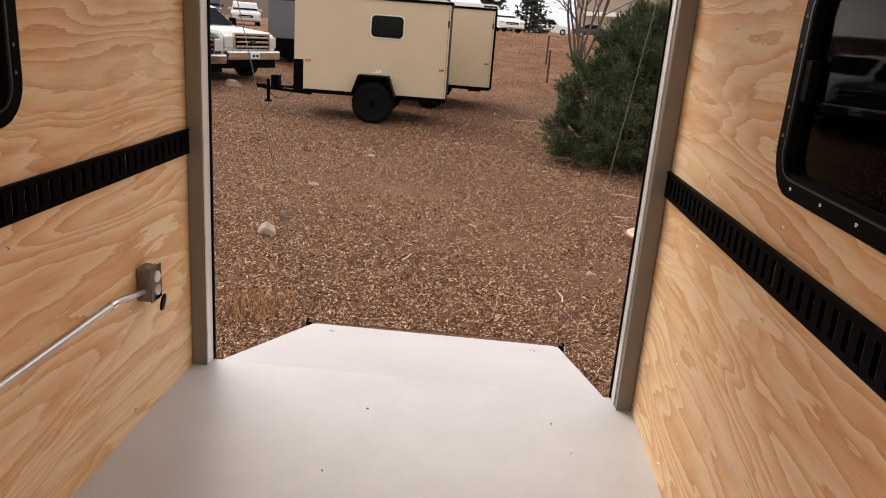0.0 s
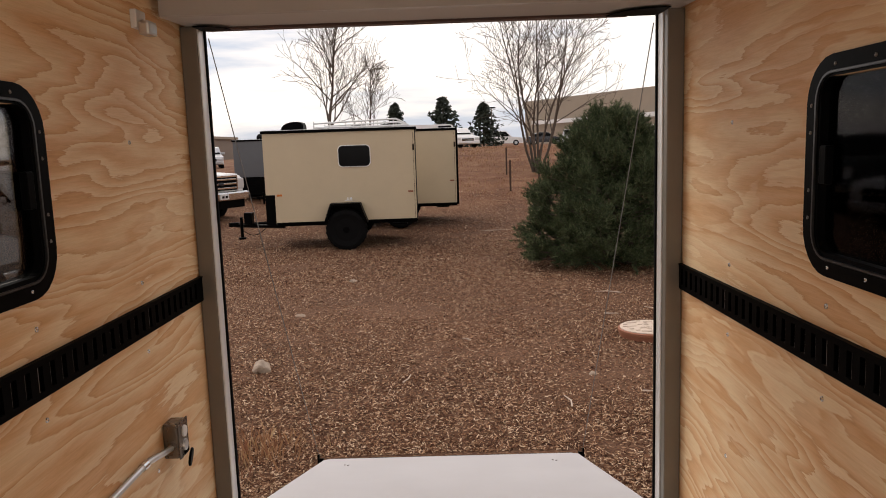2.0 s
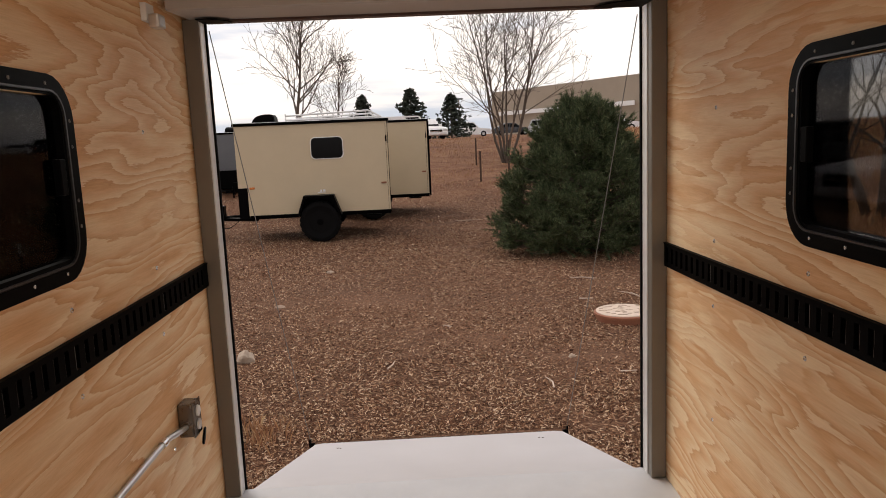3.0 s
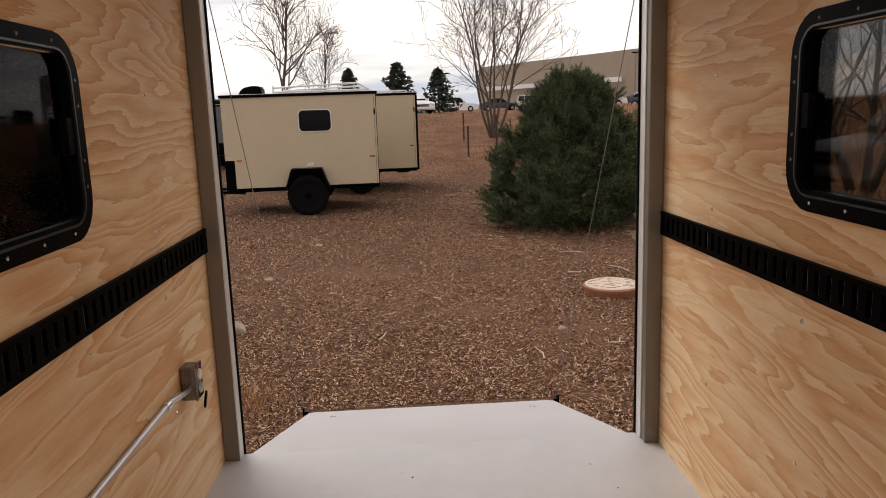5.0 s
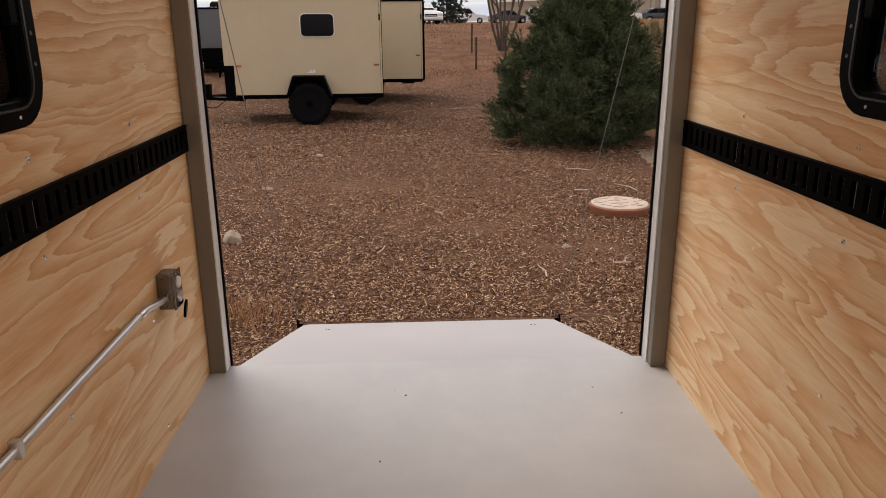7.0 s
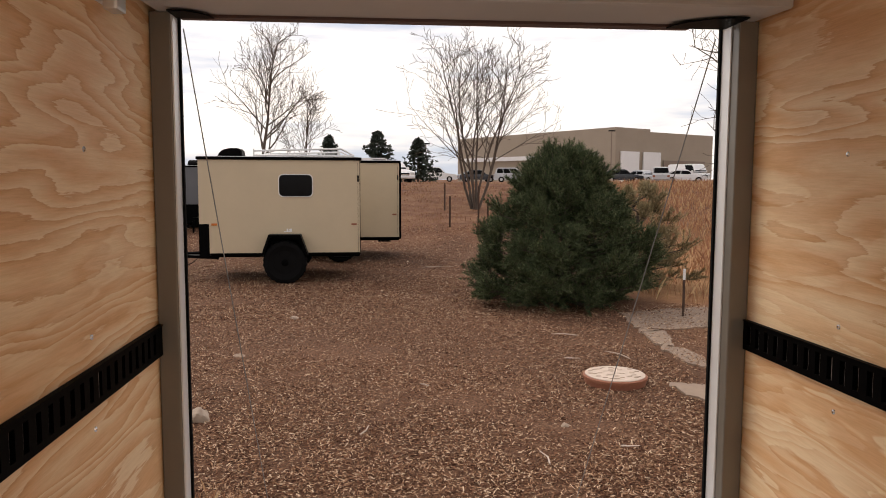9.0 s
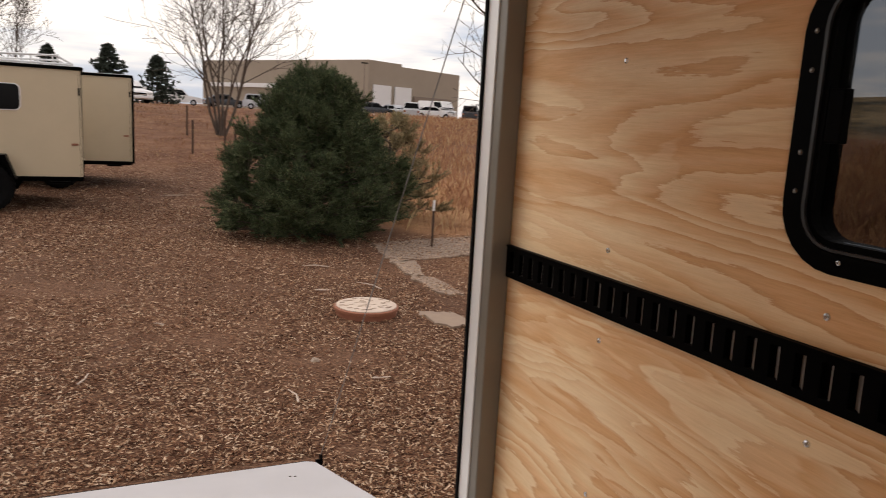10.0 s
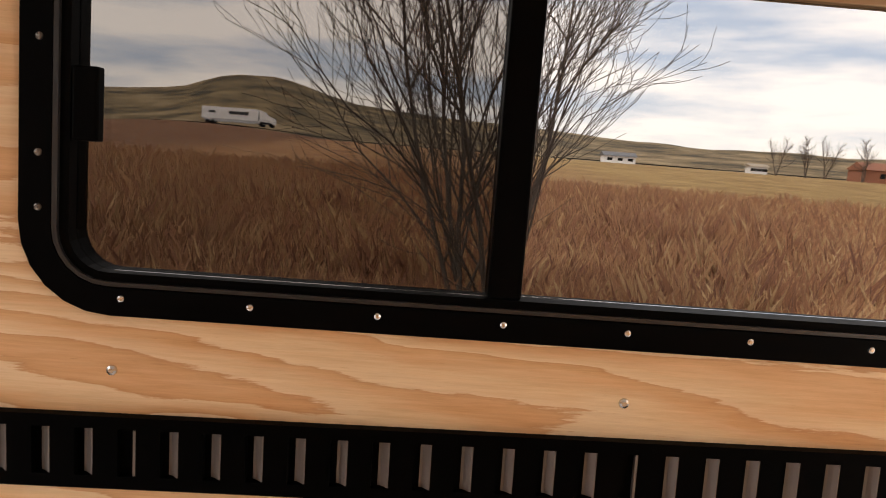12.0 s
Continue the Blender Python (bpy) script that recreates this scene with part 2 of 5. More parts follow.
GREY_PANEL = surface("charcoal_trailer_panel", (0.085, 0.085, 0.092), (0.11, 0.11, 0.118), 0.4, 0, 2, 0.02)
CEIL = surface("white_ceiling_panel", (0.72, 0.71, 0.69), (0.78, 0.77, 0.75), 0.5, 0, 2, 0.02)
ROCK = surface("pale_rock", (0.30, 0.225, 0.165), (0.52, 0.42, 0.33), 0.9, 0, 14, 0.6, dist=0.02)
CONCRETE = surface("dusty_concrete", (0.20, 0.135, 0.095), (0.34, 0.25, 0.185), 0.95, 0, 7, 0.6, dist=0.01)
LID_TOP = surface("pale_fibre_lid", (0.50, 0.38, 0.30), (0.64, 0.53, 0.44), 0.7, 0, 12, 0.3, dist=0.006)
LID_RIM = surface("rust_red_rim", (0.22, 0.075, 0.04), (0.32, 0.13, 0.07), 0.7, 0.1, 20, 0.2)
NEEDLE = island_material("pine_needles", [(0, (0.024, 0.036, 0.018)), (0.5, (0.066, 0.09, 0.042)), (0.85, (0.14, 0.17, 0.085)), (1, (0.23, 0.25, 0.13))], 0.75)
NEEDLE.node_tree.nodes["Principled BSDF"].inputs["Specular IOR Level"].default_value = 0.12
OLIVE = island_material("olive_foliage", [(0, (0.16, 0.14, 0.065)), (0.6, (0.30, 0.24, 0.12)), (1, (0.44, 0.33, 0.19))], 0.7)
FAR_GREEN = island_material("dark_conifer", [(0, (0.018, 0.026, 0.018)), (1, (0.05, 0.062, 0.042))], 0.8)
BARK = surface("grey_brown_bark", (0.065, 0.048, 0.036), (0.12, 0.09, 0.07), 0.9, 0, 12, 0.4, stretch=(1, 1, 0.2))
TWIG = surface("pale_twig_bark", (0.065, 0.046, 0.035), (0.115, 0.085, 0.065), 0.85, 0, 12, 0.2)
GRASS = island_material("dry_grass", [(0, (0.19, 0.078, 0.045)), (0.4, (0.27, 0.125, 0.063)), (0.75, (0.33, 0.18, 0.085)), (1, (0.44, 0.29, 0.145))], 0.8)
PALE_GRASS = island_material("pale_orange_grass", [(0, (0.24, 0.10, 0.055)), (0.4, (0.38, 0.19, 0.095)), (0.75, (0.48, 0.28, 0.14)), (1, (0.62, 0.45, 0.25))], 0.8)
STEEL = surface("rusty_post_steel", (0.05, 0.03, 0.022), (0.10, 0.058, 0.04), 0.8, 0.3, 20, 0.2)
WHITE = surface("white_paint", (0.70, 0.69, 0.68), (0.78, 0.77, 0.76), 0.4, 0, 5, 0.03)
SILVER = surface("silver_car_paint", (0.42, 0.42, 0.43), (0.50, 0.50, 0.51), 0.3, 0.4, 5, 0.01)
DARK_PAINT = surface("dark_car_paint", (0.03, 0.032, 0.038), (0.045, 0.046, 0.052), 0.25, 0.2, 5, 0.01)
CAR_GLASS = surface("dark_car_glass", (0.004, 0.0045, 0.005), (0.007, 0.0075, 0.008), 0.12, 0, 3, 0.0)
CAR_GLASS.node_tree.nodes["Principled BSDF"].inputs["Specular IOR Level"].default_value = 0.12
RUBBER.node_tree.nodes["Principled BSDF"].inputs["Specular IOR Level"].default_value = 0.06
DARK_LIP = surface("dark_red_brown_edge", (0.07, 0.035, 0.028), (0.10, 0.05, 0.04), 0.6, 0, 12, 0.05)
LAMP_GLASS = surface("headlamp_lens", (0.55, 0.55, 0.55), (0.7, 0.7, 0.7), 0.12, 0.2, 10, 0.05)
AMBER = surface("amber_lens", (0.5, 0.13, 0.02), (0.62, 0.2, 0.05), 0.25, 0, 10, 0.02)
TAN_WALL = surface("tan_warehouse_wall", (0.30, 0.245, 0.185), (0.345, 0.285, 0.22), 0.8, 0, 0.5, 0.02)
TAN_DARK = surface("brown_warehouse_band", (0.20, 0.15, 0.115), (0.24, 0.185, 0.145), 0.8, 0, 0.5, 0.02)
TINT = glass("tinted_window_glass", (0.45, 0.441, 0.428))
CLEAR = glass("clear_window_glass", (0.69, 0.69, 0.685))
CABLE = surface("steel_cable", (0.16, 0.15, 0.14), (0.24, 0.23, 0.22), 0.5, 0.5, 30, 0.05)

# ---------------- building helpers ----------------


def link_mesh(name, bm, material, parent=None, smooth=False):
    me = bpy.data.meshes.new(name)
    if smooth:
        for f in bm.faces:
            f.smooth = True
    bm.to_mesh(me)
    bm.free()
    for mt in material if isinstance(material, (list, tuple)) else (material,):
        me.materials.append(mt)
    ob = new(name, me)
    ob.parent = parent
    return ob


def part(name, bm, material, parent, label="", smooth=False):
    return tagged(link_mesh(name, bm, material, parent, smooth), label)


def thing(name, at, label, category, group="", kind="", turn=0.0):
    ob = new(name)
    ob.empty_display_size = 0.1
    ob.matrix_basis = pose(*at, 0, 0, turn)
    return tagged(ob, label, category, group, kind)


def box(bm, x0, x1, y0, y1, z0, z1, bevel=0.0, seg=2):
    r = bmesh.ops.create_cube(bm, size=1.0)
    vs = r["verts"]
    m = Matrix.Translation(((x0 + x1) / 2, (y0 + y1) / 2, (z0 + z1) / 2)) @ Matrix.Diagonal((abs(x1 - x0), abs(y1 - y0), abs(z1 - z0), 1))
    bmesh.ops.transform(bm, matrix=m, verts=vs)
    if bevel:
        es = list({e for v in vs for e in v.link_edges})
        bmesh.ops.bevel(bm, geom=es, offset=bevel, segments=seg, affect="EDGES", profile=0.6)
    return bm


def boxes(*rows, bevel=0.0):
    bm = bmesh.new()
    for r in rows:
        box(bm, *r, bevel=bevel)
    return bm


def prism(bm, outline, a, b, axis="x"):
    """Pushes a closed outline of pairs from a to b along an axis."""
    def at(p, d):
        return {"x": (d, p[0], p[1]), "y": (p[0], d, p[1]), "z": (p[0], p[1], d)}[axis]
    lo = [bm.verts.new(at(p, a)) for p in outline]
    hi = [bm.verts.new(at(p, b)) for p in outline]
    n = len(outline)
    bm.faces.new(lo)
    bm.faces.new(hi[::-1])
    for i in range(n):
        bm.faces.new((lo[i], hi[i], hi[(i + 1) % n], lo[(i + 1) % n]))
    bmesh.ops.recalc_face_normals(bm, faces=bm.faces)
    return bm


def rod(bm, a, b, r0, r1=None, sides=10):
    a, b = Vector(a), Vector(b)
    d = b - a
    m = Matrix.Translation((a + b) / 2) @ d.to_track_quat("Z", "Y").to_matrix().to_4x4()
    bmesh.ops.create_cone(bm, cap_ends=True, segments=sides, radius1=r0, radius2=r0 if r1 is None else r1, depth=d.length, matrix=m)
    return bm


def lathe(bm, profile, sides=28, axis="x"):
    """Turns a profile of (radius, along) about an axis through the origin."""
    rings = []
    for r, d in profile:
        ring = []
        for i in range(sides):
            u = 2 * math.pi * i / sides
            c, s = r * math.cos(u), r * math.sin(u)
            ring.append(bm.verts.new({"x": (d, c, s), "y": (c, d, s), "z": (c, s, d)}[axis]))
        rings.append(ring)
    for p, q in zip(rings, rings[1:]):
        for i in range(sides):
            bm.faces.new((p[i], p[(i + 1) % sides], q[(i + 1) % sides], q[i]))
    for ring in (rings[0], rings[-1]):
        bm.faces.new(ring)
    bmesh.ops.recalc_face_normals(bm, faces=bm.faces)
    return bm


def rounded(y0, y1, z0, z1, r, steps=7):
    pts = []
    for cy, cz, a0 in ((y1 - r, z1 - r, 0), (y0 + r, z1 - r, 90), (y0 + r, z0 + r, 180), (y1 - r, z0 + r, 270)):
        for i in range(steps):
            a = radians(a0 + 90 * i / (steps - 1))
            pts.append((cy + r * math.cos(a), cz + r * math.sin(a)))
    return pts


def ring_frame(bm, outer, inner, xo, xi):
    """A frame between two outlines of equal count; xo is the near face, xi the far one."""
    n = len(outer)
    loops = [[bm.verts.new((x, *p)) for p in o] for o, x in ((outer, xo), (inner, xo), (inner, xi), (outer, xi))]
    for a, b in zip(loops, loops[1:] + loops[:1]):
        for i in range(n):
            bm.faces.new((a[i], a[(i + 1) % n], b[(i + 1) % n], b[i]))
    bmesh.ops.recalc_face_normals(bm, faces=bm.faces)
    return bm


def smoothstep(a, b, x):
    t = min(1.0, max(0.0, (x - a) / (b - a)))
    return t * t * (3 - 2 * t)


# ---------------- ground ----------------
GROUND = -0.57


HILLS = [(-95, 0), (-60, 20), (-32, 23.5), (-21, 24.5), (-16, 26), (-11, 30), (0, 36), (5, 38.5), (7, 44), (9, 51), (11, 56.5), (14, 55.5), (16, 50), (18, 45), (22, 39.5), (25, 36), (28, 37.5), (40, 34), (58, 0)]


def hill(az):
    """Height of the ridge by compass bearing."""
    for (a, p), (b, q) in zip(HILLS, HILLS[1:]):
        if a <= az < b:
            return p + (q - p) * (az - a) / (b - a)
    return 0.0


def ground_z(x, y):
    r = math.hypot(x, y)
    az = math.degrees(math.atan2(y, x))
    z = GROUND + 1.75 * smoothstep(13, 46, y) * (1 - 0.45 * smoothstep(-9, -15, x))
    z += 4.5 * smoothstep(8, 190, x) * smoothstep(45, 10, y - 0.25 * x)
    z += hill(az) * smoothstep(260, 700, r)
    amp = 0.015 + 0.05 * smoothstep(6, 30, r) + 2.5 * smoothstep(300, 700, r)
    sc = 0.9 if r < 60 else (0.12 if r < 300 else 0.02)
    return z + amp * noise.noise(Vector((x * sc, y * sc, 3.1)))


def build_ground():
    spokes = 288
    radii = [0.5]
    while radii[-1] < 3500:
        radii.append(radii[-1] + max(0.28, radii[-1] * 0.035))
    verts, faces = [(0.0, 0.0, ground_z(0.01, 0.01))], []
    for r in radii:
        for i in range(spokes):
            u = 2 * math.pi * i / spokes
            x, y = r * math.cos(u), r * math.sin(u)
            verts.append((x, y, ground_z(x, y)))
    for i in range(spokes):
        faces.append((0, 1 + i, 1 + (i + 1) % spokes))
    for k in range(len(radii) - 1):
        a, b = 1 + k * spokes, 1 + (k + 1) * spokes
        for i in range(spokes):
            j = (i + 1) % spokes
            faces.append((a + i, b + i, b + j, a + j))
    me = bpy.data.meshes.new("ground")
    me.from_pydata(verts, [], faces)
    for p in me.polygons:
        p.use_smooth = True
    me.materials.append(MULCH)
    return tagged(new("ground", me), "brown wood mulch yard rising to dry golden grassland", "ground", kind="structure")


build_ground()

# ---------------- the trailer that the camera stands in ----------------
HW = 0.875          # half of the inner width
TOP = 1.98          # ceiling
BACK = -4.45        # front wall, behind the camera
WY0, WY1, WZ0, WZ1 = -2.095, -0.944, 1.079, 1.553   # window flange
DY0, DY1, DZ = -4.28, -3.44, 1.86                    # unseen side openings, made up to hold the fill lamps
RAIL_Z0, RAIL_Z1 = 0.856, 0.946


def side_wall(name, s, label):
    h = 0.045
    y0, y1, z0, z1 = WY0 + h, WY1 - h, WZ0 + h, WZ1 - h
    a, b = s * HW, s * (HW + 0.045)
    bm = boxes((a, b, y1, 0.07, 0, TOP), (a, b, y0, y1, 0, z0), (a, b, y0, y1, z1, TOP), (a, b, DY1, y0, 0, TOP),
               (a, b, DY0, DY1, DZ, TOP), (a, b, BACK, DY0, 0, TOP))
    wall = tagged(link_mesh(name, bm, PLY), label, "wall", kind="structure")
    skin = bmesh.new()
    c, d = s * (HW + 0.049), s * (HW + 0.055)
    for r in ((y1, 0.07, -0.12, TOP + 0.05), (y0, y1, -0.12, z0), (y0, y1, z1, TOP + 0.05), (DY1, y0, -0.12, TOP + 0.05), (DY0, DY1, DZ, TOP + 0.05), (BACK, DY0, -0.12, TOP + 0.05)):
        box(skin, c, d, *r)
    part("outer_skin", skin, BEIGE, wall, "beige outer panel")
    return wall


wall_east = side_wall("wall_east", 1, "bare pine plywood wall with flame grain")
wall_west = side_wall("wall_west", -1, "bare pine plywood wall with orange flame grain")
tagged(link_mesh("wall_south", boxes((-HW, HW, BACK - 0.05, BACK, 0, TOP)), PLY), "bare plywood front wall of the trailer", "wall", kind="structure")
tagged(link_mesh("ceiling", boxes((-HW - 0.05, HW + 0.05, BACK - 0.05, 0.07, TOP, TOP + 0.05)), CEIL), "white ceiling panel of the trailer", "ceiling", kind="structure")
tagged(link_mesh("floor", boxes((-HW - 0.05, HW + 0.05, BACK - 0.05, 0.062, -0.09, 0.0)), FLOOR), "smooth light grey painted trailer floor", "floor", kind="structure")


def post(name, s):
    p = thing(name, (0, 0, 0), "grey-beige painted steel door post with bright inner edge", "door post", "door posts", "structure")
    part("tube", boxes((s * 0.815, s * 0.8735, -0.04 if s > 0 else 0.0, 0.058, 0.0, 1.829), bevel=0.004), POST_M, p)
    # lit inner side of the post, painted on as a pale strip
    part("edge_strip", boxes((s * 0.8105, s * 0.8145, 0.004, 0.060, 0.003, 1.827)), LIT_EDGE, p, "pale edge strip with the lit post face painted in")
    part("weather_seal", boxes((s * 0.804, s * 0.83, 0.0615, 0.0735, -0.01, 1.829)), RUBBER, p, "black rubber seal")
    part("outer_channel", boxes((s * 0.831, s * 0.925, 0.0705, 0.085, -0.1, 2.0)), BEIGE, p)
    return p


post("door_post", 1)
post("door_post", -1)

hd = thing("door_header", (0, 0, 0), "beige painted sheet metal housing over the rear opening", "door header", kind="structure")
hb = bmesh.new()
prism(hb, [(-0.245, 1.824), (-0.235, 1.8205), (0.066, 1.831), (0.066, 1.978), (-0.245, 1.978)], -0.848, 0.858, "x")
part("housing", hb, HEADER, hd)
part("bottom_lip", boxes((-0.80, 0.70, 0.03, 0.0755, 1.821, 1.8295)), DARK_LIP, hd, "thin dark red lip")
# black plates stand in for the dark hollows of two underside notches
for x0, x1, near in ((0.62, 0.80, -0.13), (-0.70, -0.805, -0.07)):
    hb = bmesh.new()
    curve = [(x0 + (x1 - x0) * (1 - math.cos(a)), 0.028 + (near - 0.028) * math.sin(a)) for a in (0.0, 0.3, 0.6, 0.9, 1.2, 1.5708)]
    prism(hb, curve + [(x1, 0.028)], 1.8165, 1.8195, "z")
    part("notch_shade", hb, BLACK, hd, "black curved plate painting the dark of a notch")


def rail(name, s, label, tilt):
    """Slotted cargo rail: slots 2 inches apart, a screw hole in place of every twelfth lip."""
    xw, xf = s * (HW - 0.0015), s * (HW - 0.0125)
    y0, y1 = -2.86, (-0.042 if s > 0 else -0.002)
    base = (RAIL_Z0 + RAIL_Z1) / 2
    t = thing(name, (0, 0, base), label, "cargo rail", "cargo rails")
    t.rotation_euler.x = -tilt
    zc, zt, zb = 0.0, RAIL_Z1 - base, RAIL_Z0 - base
    sh, sw, pitch = 0.029, 0.0105, 0.0500
    first = -1.075 + pitch * 20
    centres = []
    c = first
    i = -20
    while c > y0 + 0.03:
        if c < y1 - 0.03:
            centres.append((c, i))
        c -= pitch
        i += 1
    bm = boxes((xw, xf, y0, y1, zc + sh, zt), (xw, xf, y0, y1, zb, zc - sh))
    edge = y1
    for c, i in centres:
        box(bm, xw, xf, c + sw, edge, zc - sh, zc + sh)
        edge = c - sw
    box(bm, xw, xf, y0, edge, zc - sh, zc + sh)
    box(bm, xw, s * (HW - 0.003), y0, y1, zc - sh, zc + sh)
    box(bm, xf, s * (HW - 0.0155), y0, y1, zt - 0.004, zt)
    part("plate", bm, BLACK_RAIL, t)
    lip = bmesh.new()
    prism(lip, [(-0.0034, -0.0104), (-0.0118, -0.0104), (-0.0118, -0.0088), (-0.0075, -0.0045), (-0.0042, -0.0005), (-0.0033, 0.0028)], -sh + 0.001, sh - 0.001, "z")
    if s < 0:
        bmesh.ops.scale(lip, vec=(-1, 1, 1), verts=lip.verts)
        bmesh.ops.reverse_faces(lip, faces=lip.faces)
    shared = None
    for c, i in centres:
        if i % 12 == 0:
            hole = boxes((s * (HW - 0.0034), s * (HW - 0.0118), c - 0.0104, c - 0.0072, zc - sh + 0.001, zc + sh - 0.001))
            part("slot_edge", hole, LIP, t)
            continue
        if shared is None:
            shared = part("slot_lip", lip, LIP, t)
            shared.location = (s * HW, c, zc)
        else:
            o = new("slot_lip", shared.data)
            o.parent, o.location = t, (s * HW, c, zc)
    return t


rail("cargo_rail", 1, "black slotted steel cargo rail across the plywood wall", 0.0135)
rail("cargo_rail", -1, "black slotted steel cargo rail across the plywood wall", 0.003)


def window(name, s, label, tint_a, tint_b):
    t = thing(name, (0, 0, 0), label, "window", "side windows", "structure")
    x = s * HW
    outer = rounded(WY0, WY1, WZ0, WZ1, 0.105)
    mid = rounded(WY0 + 0.036, WY1 - 0.036, WZ0 + 0.033, WZ1 - 0.033, 0.066)
    inn = rounded(WY0 + 0.055, WY1 - 0.055, WZ0 + 0.050, WZ1 - 0.045, 0.045)
    f = part("window_frame", ring_frame(bmesh.new(), outer, mid, x - s * 0.007, x + s * 0.02), BLACK, t, "black window frame with rounded corners")
    part("window_track", ring_frame(bmesh.new(), mid, inn, x - s * 0.003, x + s * 0.045), BLACK, t)
    lipm = rounded(WY0 + 0.038, WY1 - 0.038, WZ0 + 0.035, WZ1 - 0.034, 0.064)
    lipi = rounded(WY0 + 0.044, WY1 - 0.044, WZ0 + 0.040, WZ1 - 0.039, 0.058)
    # the ridge's highlight is put into its lighter grey colour
    part("track_ridge", ring_frame(bmesh.new(), lipm, lipi, x - s * 0.0085, x - s * 0.0031), TRACK, t, "black track ridge with its highlight painted grey")
    yc = -1.507
    a, b = WZ0 + 0.05, WZ1 - 0.045
    part("centre_bar", boxes((x - s * 0.004, x + s * 0.04, yc - 0.02, yc + 0.02, a + 0.001, b - 0.001), bevel=0.003), BLACK, t)
    for nm, p0, p1, off, g in (("sliding_pane", yc + 0.02, WY1 - 0.055, 0.016, tint_a), ("fixed_pane", WY0 + 0.055, yc - 0.02, 0.03, tint_b)):
        pane = part(nm, boxes((x + s * off, x + s * (off + 0.004), p0, p1, a, b)), g, t, "tinted glass pane" if g is not CLEAR else "clear glass pane")
        pane.visible_shadow = False
    part("slider_catch", boxes((x - s * 0.004, x + s * 0.014, -1.030, -1.0005, 1.278, 1.362), bevel=0.003), BLACK, t, "black plastic latch")
    screw = None
    spots = [(-1.062 - 0.1487 * k, WZ0 + 0.021) for k in range(7)] + [(-1.062 - 0.1487 * k, WZ1 - 0.021) for k in range(7)]
    spots += [(WY1 - 0.022, z) for z in (1.20, 1.262, 1.39, 1.45)] + [(WY0 + 0.022, z) for z in (1.20, 1.262, 1.39, 1.45)]
    for y, z in spots:
        if screw is None:
            bm = bmesh.new()
            lathe(bm, [(0.0045, 0.0), (0.004, -0.0016 * s), (0.002, -0.0026 * s)], 10)
            screw = part("screw", bm, CHROME, f, "bright screw head")
            screw.location = (x - s * 0.007, y, z)
            # same screw in darker metal, to paint shade on the side and top rows
            dull = screw.data.copy()
            dull.materials[0] = BOX_METAL
        else:
            o = new("screw", screw.data if z < WZ0 + 0.05 else dull)
            o.parent, o.location = f, (x - s * 0.007, y, z)
    return t


window("window_1", 1, "black framed sliding window with tinted glass in plywood", TINT, CLEAR)
window("window_2", -1, "black framed sliding window with dark glass in plywood", TINT, TINT)

# screws that hold the plywood sheets
for wall, s in ((wall_east, 1), (wall_west, -1)):
    bm = bmesh.new()
    lathe(bm, [(0.0068, 0.0), (0.006, -0.002 * s), (0.003, -0.0036 * s)], 10)
    first = None
    for y in (-0.485, -1.052, -1.665, -2.275):
        for z in (1.84, 1.428, 1.012, 0.80, 0.42, 0.06):
            if WY0 < y < WY1 and WZ0 - 0.01 < z < WZ1:
                continue
            if first is None:
                first = part("screw", bm, CHROME, wall, "bright screw head")
                o = first
            else:
                o = new("screw", first.data)
                o.parent = wall
            o.location = (s * HW, y + 0.004 * math.sin(9 * z), z)

# outlet box with conduit
ob_t = thing("outlet_box", (-HW, -0.40, 0.492), "square metal outlet box with open spring cover", "outlet box")
part("box", boxes((0.0005, 0.048, -0.036, 0.036, -0.058, 0.055), bevel=0.006), BOX_METAL, ob_t)
part("cover_plate", boxes((0.0485, 0.054, -0.039, 0.039, -0.060, 0.058), bevel=0.003), BOX_METAL, ob_t, "dull metal cover plate")
for dz in (0.022, -0.024):
    bm = bmesh.new()
    lathe(bm, [(0.019, 0.0545), (0.018, 0.060), (0.010, 0.0615)], 18)
    o = part("socket", bm, WHITE if dz > 0 else GALV, ob_t)
    o.location = (0, 0, dz)
bm = bmesh.new()
lathe(bm, [(0.028, -0.003), (0.030, 0.0), (0.028, 0.004)], 20, "x")
o = part("spring_cover", bm, BLACK, ob_t, "black flip cover hanging open")
o.location, o.rotation_euler = (0.060, 0.028, -0.078), (0, radians(8), radians(10))

cd = thing("conduit", (-HW, 0, 0), "thin galvanised metal conduit along the plywood wall", "conduit")
bm = bmesh.new()
pts = [(0.024, -0.434, 0.470), (0.022, -0.48, 0.476), (0.013, -0.57, 0.488), (0.012, -0.62, 0.490), (0.012, -2.8, 0.490)]
for a, b in zip(pts, pts[1:]):
    rod(bm, a, b, 0.0095, sides=12)
part("tube", bm, GALV, cd, smooth=False)
part("coupling", rod(bmesh.new(), (0.0125, -0.595, 0.4895), (0.012, -0.625, 0.490), 0.0125, sides=12), CHROME, cd)
for y in (-1.3, -2.2):
    part("strap", boxes((0.0005, 0.024, y - 0.008, y + 0.008, 0.470, 0.510), bevel=0.003), GALV, cd)

fx = thing("wall_light", (-HW, -0.37, 1.775), "small white wall fixture with shiny lower edge", "wall light")
part("base", boxes((0.0005, 0.02, -0.035, 0.035, -0.01, 0.045), bevel=0.004), WHITE, fx)
part("shade", boxes((0.0205, 0.055, -0.032, 0.032, -0.03, 0.012), bevel=0.008), GALV, fx, "brushed metal cap")

